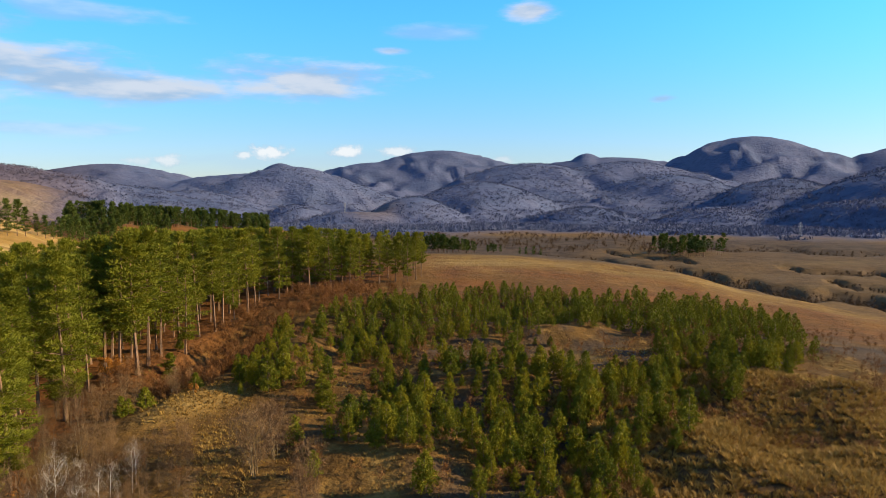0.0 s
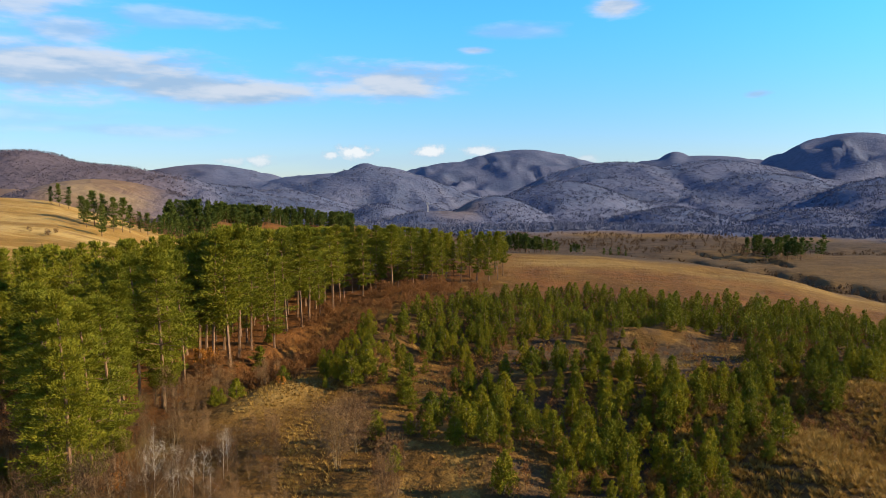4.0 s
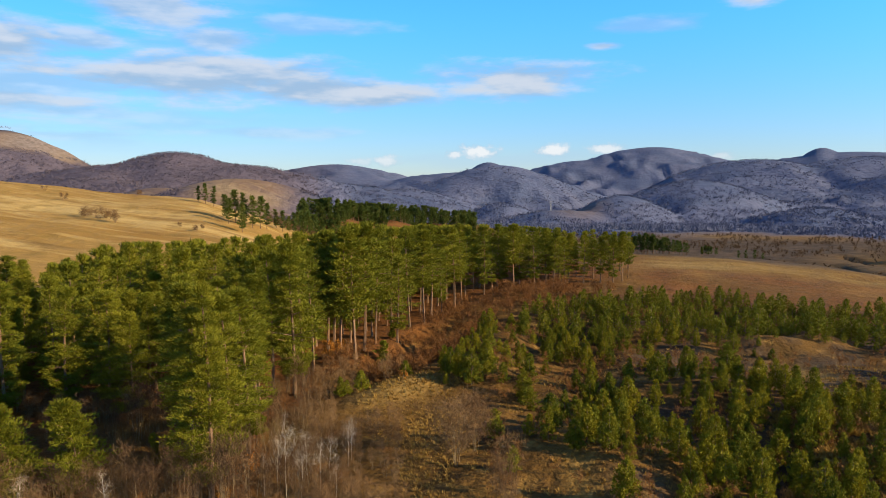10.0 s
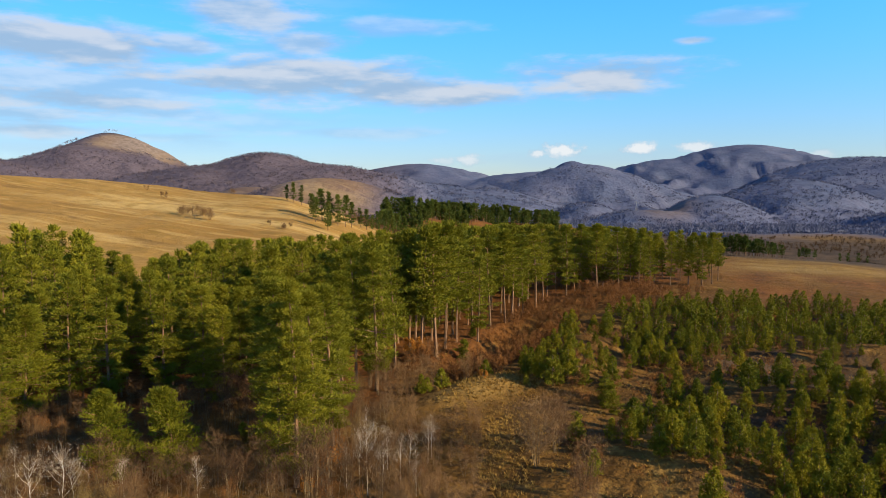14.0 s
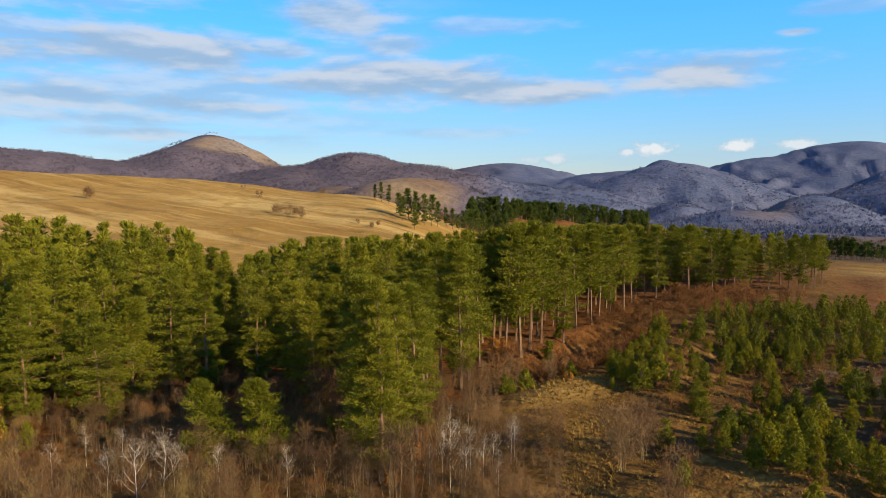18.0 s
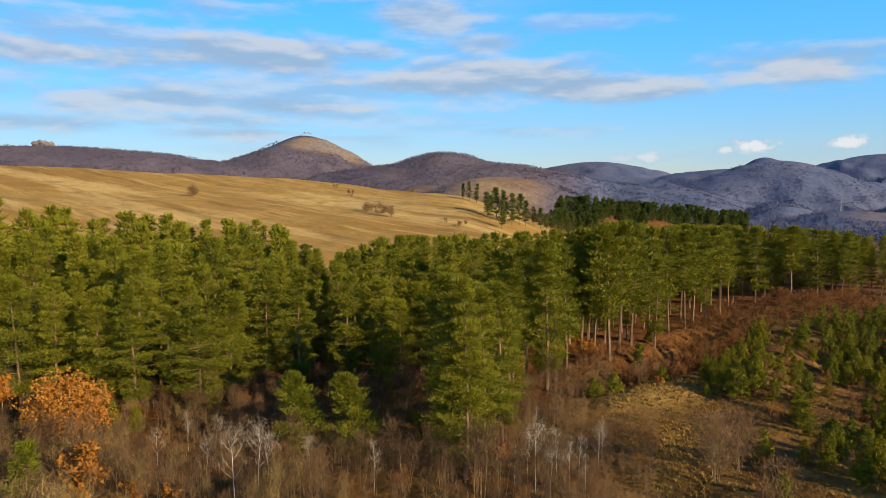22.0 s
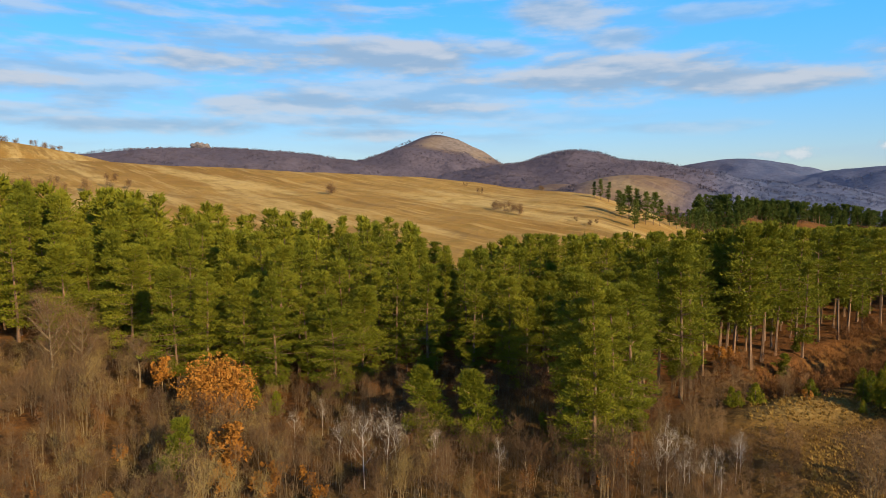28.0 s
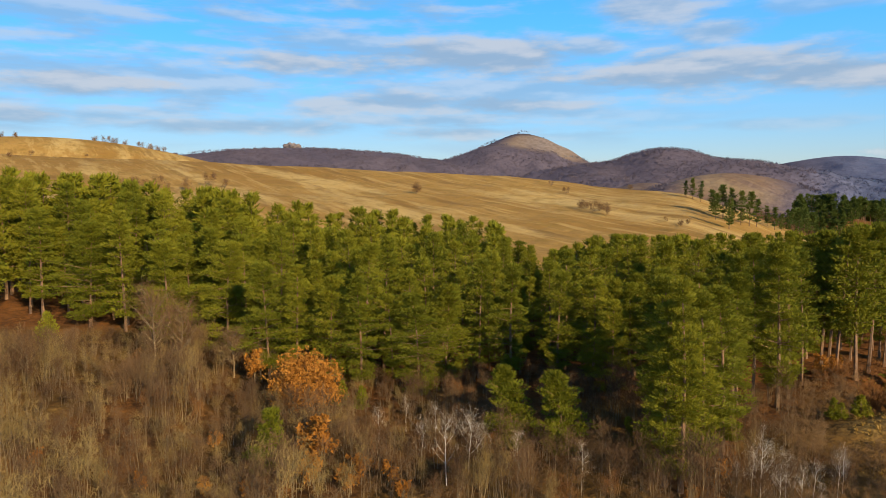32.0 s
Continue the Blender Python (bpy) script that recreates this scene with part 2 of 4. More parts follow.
hill(85.4, 720, 3.50, 289, 170, 1.6)  # grassy hump with trees
hill(67.3, 2000, 2.97, 802, 420)  # long ridge with the rock tower
hill(87.0, 2300, 2.45, 480, 420)
hill(48.9, 2300, 4.29, 280, 190, 0.22)  # bare cone
hill(50.2, 2200, 3.20, 321, 420)
hill(37.7, 1800, 2.77, 246, 330)  # wooded hill beside it
hill(37.4, 1800, 2.10, 530, 380)
hill(33.2, 1100, 0.80, 190, 130)  # grassy knoll
hill(39.0, 1200, 0.10, 150, 150)
hill(25.5, 3600, 1.91, 455, 800)
hill(15.1, 3100, 1.25, 486, 800)
hill(13.1, 2600, 2.26, 139, 150, 0.8)  # domed hill
hill(12.3, 2550, 1.80, 304, 320)
hill(0.2, 4200, 3.06, 593, 800)
hill(5.1, 4100, 2.13, 536, 800)
hill(-7.2, 2400, 1.98, 329, 520)  # wooded front of the range
hill(-14.5, 2500, 2.00, 420, 520)
hill(-3.0, 1750, 0.50, 190, 330)
hill(2.5, 1400, -0.70, 110, 230)
hill(7.0, 1250, -1.85, 150, 150)
hill(12.0, 1500, -1.30, 90, 160)
hill(20.0, 1900, -0.10, 200, 240)
hill(-11.6, 4400, 2.72, 188, 800)
hill(-13.3, 4300, 2.38, 753, 800)
hill(-23.7, 3800, 3.71, 437, 800, 1.3)  # highest hill
hill(-28.5, 3700, 2.45, 260, 800)
hill(-32.9, 3800, 2.63, 355, 800)
hill(-36.0, 4000, 3.20, 260, 800)
hill(-17.5, 2200, 1.00, 260, 480)
hill(-26.0, 1750, 0.60, 190, 420)
hill(-35.0, 1600, 1.60, 230, 420)
hill(-21.5, 1350, -1.50, 130, 210)
hill(-11.5, 1300, -1.60, 140, 220)
hill(27.0, 560, -2.25, 115, 60)  # the long rise under the far belt of pines
hill(22.8, 620, -2.50, 115, 60)
hill(19.0, 690, -2.70, 115, 60)
hill(15.6, 750, -2.95, 115, 60)
for step in range(9):  # the ring of hills goes on out of sight
    hill(112 + step * 23, 3200 + 500 * math.sin(step * 2.1), 2.2 + 0.8 * math.sin(step * 1.7), 900, 600)


def ease(a, b, v):
    u = np.clip((v - a) / (b - a), 0, 1)
    return u * u * (3 - 2 * u)


def swell(x, y, wave, seed, octaves=4):
    """Smooth uneven relief from crossed waves, about -1 to 1."""
    rng = np.random.RandomState(seed)
    out = np.zeros_like(x)
    amp = 1.0
    for _ in range(octaves):
        for _ in range(3):
            a, ph = rng.uniform(0, 2 * math.pi, 2)
            k = 2 * math.pi / (wave * rng.uniform(0.8, 1.25))
            out += amp / 3 * np.sin(k * (x * math.cos(a) + y * math.sin(a)) + ph + 1.3 * np.sin(k * 0.6 * (y * math.cos(a) - x * math.sin(a)) + 2 * ph))
        wave, amp = wave * 0.5, amp * 0.52
    return out


def trenches(r, az):
    """The eroded gullies in the valley fields: how deep in each, 0 to 1."""
    total = np.zeros_like(r)
    for a0, r0, a1, r1, w in ((-6, 610, -23, 462, 15), (-21, 452, -36, 388, 14), (-26, 540, -36, 520, 8), (-19, 715, -36, 690, 18), (-13, 640, -20, 560, 9), (-29, 470, -36, 455, 7)):
        u = (az - a0) / (a1 - a0)
        mid_r = r0 + (r1 - r0) * u + 9 * np.sin(az * 0.9 + a0) + 4 * np.sin(az * 2.3)
        total = np.maximum(total, np.exp(-((r - mid_r) / w) ** 2) * ease(-0.05, 0.12, u) * (1 - ease(0.88, 1.05, u)))
    return total


def ground_z(x, y):
    x, y = np.asarray(x, float), np.asarray(y, float)
    r = np.hypot(x, y) + 1e-6
    az = np.degrees(np.arctan2(-x, y))
    # the shelf under the woods, the low swell of grass beyond the young pines, then the fall to the valley
    brow = np.interp(az, (-34, -23.5, -18.7, -12.2, -5.4, 1.6, 14, 30), (-5.5, -1.5, 1.8, 4.6, 5.8, 6.8, 4.5, 0))
    z = brow * ease(95, 232, r) * (1 - ease(240, 430, r))
    fall0, fall1 = np.interp(az, (-30, -18, -8), (195, 226, 238)), np.interp(az, (-30, -18, -8), (390, 430, 510))
    z = z - 27 * ease(0, 1, (r - fall0) / (fall1 - fall0)) * (1 - ease(14, 34, az)) - 12 * ease(900, 1600, r)
    # old pits and heaps among the young pines, the hollow under the wood and the bank beside it
    pits = ease(58, 75, r) * (1 - ease(140, 172, r)) * ease(-40, -28, az) * (1 - ease(13, 18, az))
    z = z + pits * (1.5 * swell(x, y, 30, 91, 2) + 0.5)
    z = z - 4.5 * np.exp(-(((az - 18.5) / 5) ** 2 + ((r - 120 - 3.5 * (21 - az)) / 10) ** 2) ** 2) + 1.6 * np.exp(-(((az - 11.5) / 3) ** 2 + ((r - 117) / 12) ** 2))
    z = z + 2.0 * np.exp(-(((az - 21) / 4.8) ** 2 + ((r - 98 - 1.1 * (21 - az)) / 6) ** 2))
    z = z + 0.5 * swell(x, y, 60, 3) * ease(20, 90, r) * (1 - ease(300, 700, r))
    # the meadow hill
    crest = np.interp(az, (14, 24, 30, 36, 50, 75, 90, 130), (-4, 0, 10, 24, 35, 48, 52, 46))
    foot = np.interp(az, (40, 60, 85), (115, 100, 40))
    far = np.interp(az, (30, 50, 75), (400, 480, 530))
    u = np.clip((r - foot) / (far - foot), 0, 1)
    rise = np.where(r < far, u ** 1.45, 1 - 1.5 * ease(0, 300, r - far))
    z = z + crest * rise * ease(14, 30, az) * (1 - ease(125, 160, az)) + 0.8 * swell(x, y, 170, 8, 2) * ease(180, 330, r) * ease(25, 40, az) * (1 - ease(600, 900, r))
    # terraces and gullies in the fields of the valley
    z = z - 7 * trenches(r, az)
    # the hills round about
    if r.max() < 440:
        return z
    rough_top = swell(x, y, 900, 12, 3)
    wx, wy = x + 110 * swell(x, y, 800, 51, 2), y + 110 * swell(x, y, 800, 52, 2)
    spurs = 1 - 2.4 * np.sqrt(swell(wx, wy, 700, 53, 3) ** 2 + 0.01)
    gullies = 0.6 - 2 * np.sqrt(swell(wx, wy, 330, 57, 2) ** 2 + 0.01)
    for haz, hr, top, across, deep, p in HILLS:
        cx, cy = at(haz, hr)
        ca, sa = math.cos(math.radians(haz)), math.sin(math.radians(haz))
        dt, dr = (x - cx) * ca + (y - cy) * sa, -(x - cx) * sa + (y - cy) * ca
        q = np.sqrt((dt / across) ** 2 + (dr / deep) ** 2)
        # straight flanks under a rounded top, running out into the plain
        fall = (np.sqrt(q * q + p * p) - p) / (math.sqrt(1 + p * p) - p)
        v = -75 + (top + 75) * np.where(fall < 1.2, 1 - 0.5 * fall, 0.4 * np.exp(-1.25 * (fall - 1.2)))
        v = v + (rough_top * 8 + spurs * (17 if hr < 2700 else 30) + gullies * 8) * np.clip(q - 0.15, 0, 0.9) * min(1.0, across / 260) * min(1.0, max(0.0, hr / 700 - 1))
        d = np.clip(0.5 + (v - z) / 16, 0, 1)
        z = z * (1 - d) + v * d + 4 * d * (1 - d)
    return z


def gz(x, y):
    return float(ground_z(np.array([x]), np.array([y]))[0])


# ---- meshes ----
def mesh_of(name, verts, tris, mats, which=None, smooth=False):
    """A mesh of triangles from arrays."""
    me = bpy.data.meshes.new(name)
    verts, tris = np.asarray(verts, np.float32), np.asarray(tris, np.int32)
    me.vertices.add(len(verts))
    me.vertices.foreach_set("co", verts.ravel())
    me.loops.add(len(tris) * 3)
    me.loops.foreach_set("vertex_index", tris.ravel())
    me.polygons.add(len(tris))
    me.polygons.foreach_set("loop_start", np.arange(0, len(tris) * 3, 3, dtype=np.int32))
    for mt in mats:
        me.materials.append(mt)
    if which is not None:
        me.polygons.foreach_set("material_index", np.asarray(which, np.int32))
    me.polygons.foreach_set("use_smooth", np.full(len(tris), smooth, bool))
    me.update(calc_edges=True)
    me.validate()
    return me


class Pile:
    """Collects triangles."""

    def __init__(self):
        self.v, self.t, self.n = [], [], 0

    def add(self, v, t):
        self.v.append(np.asarray(v, float))
        self.t.append(np.asarray(t, int) + self.n)
        self.n += len(v)

    def arrays(self):
        return np.concatenate(self.v), np.concatenate(self.t)


def tube(pile, points, radii, sides=5):
    """A tapered limb along points."""
    points = [np.asarray(p, float) for p in points]
    rings = []
    for i, p in enumerate(points):
        d = points[min(i + 1, len(points) - 1)] - points[max(i - 1, 0)]
        d = d / (np.linalg.norm(d) + 1e-9)
        a = np.cross(d, (0.31, 0.77, 0.55) if abs(d[2]) > 0.9 else (0, 0, 1))
        a /= np.linalg.norm(a) + 1e-9
        b = np.cross(d, a)
        ang = np.arange(sides) * 2 * math.pi / sides
        rings.append(p + radii[i] * (np.cos(ang)[:, None] * a + np.sin(ang)[:, None] * b))
    t = []
    for i in range(len(points) - 1):
        for k in range(sides):
            a, b = i * sides + k, i * sides + (k + 1) % sides
            t += [(a, b, b + sides), (a, b + sides, a + sides)]
    pile.add(np.concatenate(rings), t)


def tufts(pile, centres, spread, count, size, rng, up=0.35, slim=0.32, shell=False):
    """Clumps of narrow blades round each centre; spread = (sideways, upward). shell: blades lie over the clump's surface."""
    n = len(centres) * count
    c = np.repeat(np.asarray(centres, float), count, axis=0)
    g = rng.normal(size=(n, 3)) + ((0, 0, 0.35) if shell else (0, 0, 0))
    g /= np.linalg.norm(g, axis=1)[:, None] + 1e-9
    each = np.repeat(rng.uniform(0.75, 1.25, (len(centres), 1)), count, axis=0)
    rad = rng.uniform(0.78, 1.12, (n, 1)) if shell else rng.uniform(0.25, 1.0, (n, 1)) ** 0.5
    c = c + g * rad * each * np.array((spread[0], spread[0], spread[1]))
    if shell:
        face = g / np.array((spread[0], spread[0], spread[1] * 1.3))
        face /= np.linalg.norm(face, axis=1)[:, None]
        face = face + rng.normal(scale=0.28, size=(n, 3))
        u = np.cross(face, rng.normal(size=(n, 3)))
        u /= np.linalg.norm(u, axis=1)[:, None] + 1e-9
        w = np.cross(u, face)
    else:
        u = g + np.array((0, 0, up)) + rng.normal(scale=0.55, size=(n, 3))
        u /= np.linalg.norm(u, axis=1)[:, None] + 1e-9
        w = np.cross(u, rng.normal(size=(n, 3)))
    w /= np.linalg.norm(w, axis=1)[:, None] + 1e-9
    s = size * rng.uniform(0.6, 1.35, (n, 1))
    v = np.stack([c + u * s, c - u * s * 0.45 + w * s * slim, c - u * s * 0.45 - w * s * slim], 1).reshape(-1, 3)
    pile.add(v, np.arange(3 * n).reshape(-1, 3))


def pads(pile, centres, dirs, spread, count, size, rng, slim=0.27):
    """Needle pads: flattened cushions of short shoots that lie outward and up along the branch."""
    n = len(centres) * count
    c = np.repeat(np.asarray(centres, float), count, axis=0)
    d = np.repeat(np.asarray(dirs, float), count, axis=0)
    g = rng.normal(size=(n, 3))
    g /= np.linalg.norm(g, axis=1)[:, None] + 1e-9
    each = np.repeat(rng.uniform(0.7, 1.3, (len(centres), 1)), count, axis=0)
    c = c + g * rng.uniform(0.35, 1.0, (n, 1)) ** 0.45 * each * np.array((spread[0], spread[0], spread[1]))
    u = 0.75 * g + 0.6 * d + np.array((0, 0, 0.45)) + rng.normal(scale=0.32, size=(n, 3))
    u /= np.linalg.norm(u, axis=1)[:, None] + 1e-9
    w = np.cross(u, g + rng.normal(scale=0.5, size=(n, 3)))
    w /= np.linalg.norm(w, axis=1)[:, None] + 1e-9
    s = size * rng.uniform(0.65, 1.35, (n, 1))
    v = np.stack([c + u * s, c - u * s * 0.5 + w * s * slim, c - u * s * 0.5 - w * s * slim], 1).reshape(-1, 3)
    pile.add(v, np.arange(3 * n).reshape(-1, 3))


def tall_pine(seed, h=18.0, base=0.45, width=2.9, clumps=430, blades=15, size=0.34, lean=0.9, sides=7, pad=0.85):
    """A Scots pine: bare trunk, dead stubs, a crown of boughs that carry flat cushions of needles. Returns trunk and crown triangles."""
    rng = np.random.RandomState(seed)
    wood, leaf = Pile(), Pile()
    bend = rng.uniform(-lean, lean, 2)
    sway = rng.uniform(0, 6)

    def axis(f):
        return np.array((bend[0] * f * f + 0.12 * math.sin(5 * f + sway), bend[1] * f * f + 0.12 * math.cos(4 * f + sway), f * h))
    fs = np.linspace(0, 0.97, 9)
    r0 = 0.0105 * h
    tube(wood, [axis(f) for f in fs], [r0 * (1.25 - f) ** 0.9 * (1.3 if f == 0 else 1) for f in fs], sides)
    whorls = int(9 + 8 * (1 - base))
    per = clumps / (whorls * 5 * 2.4)
    lobes = rng.uniform(0, 6.28, 3)
    bulge = rng.uniform(0.2, 0.45)
    centres, dirs = [], []
    for i in range(whorls):
        f = base + (0.985 - base) * (i + rng.uniform(-0.35, 0.35)) / (whorls - 1)
        f = min(max(f, base * 0.9), 0.985)
        g = (f - base) / (1 - base)
        shape = (0.5 + 0.5 * min(1.0, g / bulge)) * max(0.05, 1 - max(0.0, g - bulge) / (1 - bulge)) ** 0.7
        reach = width * shape * rng.uniform(0.7, 1.2)
        for k in range(5):
            if rng.rand() < 0.17:
                continue
            a = 2 * math.pi * (k + rng.uniform(-0.4, 0.4)) / 5 + i * 1.9
            ln = reach * rng.uniform(0.6, 1.2) * (1 + 0.22 * math.cos(a - lobes[0]) + 0.15 * math.cos(2 * a + 7 * g - lobes[1]))
            lift = rng.uniform(-0.18, 0.2) + 0.5 * g * g
            p0 = axis(f)
            d = np.array((math.cos(a), math.sin(a), lift))
            p2 = p0 + d * ln + np.array((0, 0, 0.1 * ln))
            if sides > 4 or (k == 0 and sides == 4):
                tube(wood, [p0, p2], [0.055, 0.012], 3)
            across = np.array((-math.sin(a), math.cos(a), 0))
            for s, off in ((1.0, 0), (0.72, 0.55), (0.66, -0.55), (0.38, 0)):
                if rng.rand() < per * (1.3 if s == 1.0 else 0.8):
                    centres.append(p0 + (p2 - p0) * s + across * off * min(1.0, ln * 0.45) + rng.normal(scale=0.16, size=3))
                    dirs.append(d + across * off)
    for f, n in ((0.995, 1), (0.96, 2)):
        for _ in range(n):
            centres.append(axis(f) + rng.normal(scale=0.15, size=3))
            dirs.append(np.array((0, 0, 1.0)))
    for _ in range(5):  # dead stubs below the crown
        f = rng.uniform(0.25, base + 0.12)
        a = rng.uniform(0, 6.28)
        p0 = axis(f)
        tube(wood, [p0, p0 + np.array((math.cos(a), math.sin(a), 0.15)) * rng.uniform(0.6, 2.0)], [0.035, 0.008], 3)
    pads(leaf, centres, dirs, (pad, 0.42 * pad), blades, size, rng)
    return wood.arrays(), leaf.arrays()


def young_pine(seed, h=4.5, width=1.4, blades=32, size=0.16, rows=11):
    """A young pine: a ragged cone, green to the ground, with upright shoots."""
    rng = np.random.RandomState(seed)
    wood, leaf = Pile(), Pile()
    tube(wood, [(0, 0, 0), (0.03, 0, h * 0.5), (0, 0.02, h * 0.95)], [0.075, 0.05, 0.012], 5)
    centres = []
    for i in range(rows):
        f = 0.07 + 0.85 * i / (rows - 1)
        reach = width * (1 - f) ** 0.75 * rng.uniform(0.85, 1.12)
        arms = 6 if f < 0.7 else 4
        for k in range(arms):
            if rng.rand() < 0.1:
                continue
            a = 2 * math.pi * (k + rng.uniform(-0.4, 0.4)) / arms + i * 2.4
            ln = reach * rng.uniform(0.6, 1.25)
            d = np.array((math.cos(a), math.sin(a), 0.42 + 0.3 * f))
            p0 = np.array((0, 0, f * h))
            if k % 2 == 0:
                tube(wood, [p0, p0 + d * ln], [0.022, 0.006], 3)
            centres.append(p0 + d * ln)
            if ln > 0.6:
                centres.append(p0 + d * ln * 0.55)
    tufts(leaf, centres, (0.27, 0.26), blades, size, rng, up=0.9, slim=0.3)
    tufts(leaf, [(0, 0, h * 0.93), (0, 0, h * 0.98)], (0.1, 0.25), blades, size, rng, up=1.2, slim=0.25)
    return wood.arrays(), leaf.arrays()


def bare_tree(seed, h=8.0, width=2.6, stems=1, limbs=9, twigs=900, girth=0.012, upright=1.0, twig_len=0.55, fat=0.013, boughs=4, lite=False):
    """A leafless tree or bush: stems, limbs, boughs and a haze of twigs."""
    rng = np.random.RandomState(seed)
    wood, fine_twigs = Pile(), Pile()
    tips = []
    for s in range(stems):
        a0 = rng.uniform(0, 6.28)
        out = 0 if stems == 1 else rng.uniform(0.15, 1.0) * width * 0.55
        root = np.array((math.cos(a0), math.sin(a0), 0)) * (0 if stems == 1 else 0.25)
        hh = h * rng.uniform(0.7, 1.0)
        pts = [root + np.array((math.cos(a0) * out * f ** 1.3, math.sin(a0) * out * f ** 1.3, hh * f)) + rng.normal(scale=0.05 * hh * f, size=3) * (1, 1, 0) * (0.6 if f else 0) for f in ((0, 0.5, 1.0) if lite else (0, 0.35, 0.7, 1.0))]
        r0 = girth * hh / stems ** 0.35
        tube(wood, pts, [r0 * 1.2, r0 * 0.6, r0 * 0.1] if lite else [r0 * 1.2, r0 * 0.8, r0 * 0.45, r0 * 0.1], 5 if stems == 1 else 3)
        last = len(pts) - 1
        for k in range(limbs):
            f = rng.uniform(0.28, 0.95)
            i = min(last - 1, int(f * last))
            p0 = pts[i] + (pts[i + 1] - pts[i]) * (f * last - i)
            a = rng.uniform(0, 6.28)
            ln = width * rng.uniform(0.5, 1.0) * (1.15 - 0.75 * f) / (1 if stems == 1 else 1.5)
            d = np.array((math.cos(a), math.sin(a), upright * rng.uniform(0.7, 1.3)))
            d /= np.linalg.norm(d)
            p1 = p0 + d * ln * 0.5
            p2 = p0 + d * ln + np.array((0, 0, 0.2 * ln))
            if lite:
                tube(wood, [p0, p2], [r0 * 0.38, r0 * 0.08], 3)
            else:
                tube(wood, [p0, p1, p2], [r0 * 0.38, r0 * 0.26, r0 * 0.08], 3)
            for _ in range(boughs):
                s2 = rng.uniform(0.3, 1.0)
                q0 = p0 + (p2 - p0) * s2
                dd = d + rng.normal(scale=0.5, size=3)
                dd /= np.linalg.norm(dd)
                q1 = q0 + dd * ln * rng.uniform(0.25, 0.5)
                tube(wood, [q0, q1], [r0 * 0.16, r0 * 0.04], 3)
                tips += [q1, (q0 + q1) / 2]
        tips.append(pts[-1])
    tips = np.array(tips)
    per = max(1, int(twigs / len(tips)))
    n = len(tips) * per
    c = np.repeat(tips, per, axis=0) + rng.normal(scale=0.12 * width, size=(n, 3))
    u = rng.normal(size=(n, 3)) + np.array((0, 0, 0.9 * upright))
    u /= np.linalg.norm(u, axis=1)[:, None]
    w = np.cross(u, rng.normal(size=(n, 3)))
    w /= np.linalg.norm(w, axis=1)[:, None] + 1e-9
    ln = twig_len * rng.uniform(0.5, 1.3, (n, 1))
    v = np.stack([c + u * ln, c + w * fat, c - w * fat], 1).reshape(-1, 3)
    fine_twigs.add(v, np.arange(3 * n).reshape(-1, 3))
    return wood.arrays(), fine_twigs.arrays()


def leafy_tree(seed, h, width, clumps, blades, size):
    """A broadleaf crown that keeps its dead leaves."""
    rng = np.random.RandomState(seed)
    wood, leaf = Pile(), Pile()
    tube(wood, [(0, 0, 0), (0.05, 0, h * 0.35), (0, 0.1, h * 0.8)], [0.02 * h, 0.014 * h, 0.003 * h], 6)
    centres = []
    for _ in range(clumps):
        g = rng.normal(size=3)
        g /= np.linalg.norm(g)
        q = g * rng.uniform(0.55, 1.0) * (width, width, h * 0.38) + (0, 0, h * 0.6)
        q = q + 0.25 * width * np.sin(3.1 * q[::-1])
        centres.append(q)
        if rng.rand() < 0.35:
            tube(wood, [(0, 0, max(0.2 * h, q[2] * 0.55)), q], [0.006 * h, 0.002 * h], 3)
    tufts(leaf, centres, (0.3 * width, 0.26 * width), blades, size, rng, up=0.0, slim=0.6)
    return wood.arrays(), leaf.arrays()


def plant(name, parts, label, category, group=""):
    """A tree as a thing: an Empty at its foot with one mesh for each part (name, arrays, material)."""
    root = tagged(new(name), label, category, group)
    for pname, (v, t), mt in parts:
        ob = new(pname, mesh_of(pname, v, t, [mt]))
        ob.parent = root
    return root


def spot(az, r, scale=1.0, turn=None, sink=0.08, rng=random, girth=1.0):
    x, y = at(az, r)
    m = pose(x, y, gz(x, y) - sink, 0, 0, rng.uniform(0, 360) if turn is None else turn)
    return m @ Matrix.Diagonal((scale * girth, scale * girth, scale, 1))


def set_out(master, m):
    """Moves a first-built thing to its own place."""
    master.matrix_basis = m
    return master


class Grove:
    """Puts copies of a few built plants in place; the first of each kind is the plant itself."""

    def __init__(self, masters, heights):
        self.masters, self.heights, self.used = masters, heights, [False] * len(masters)

    def put(self, i, az, r, h, sink=0.08):
        m = spot(az, r, h / self.heights[i], sink=sink, girth=random.uniform(0.82, 1.12))
        if not self.used[i]:
            self.used[i] = True
            return set_out(self.masters[i], m)
        back = [1 / v for v in self.masters[i].scale]
        return copy_thing(self.masters[i], m @ Matrix.Diagonal((*back, 1)))


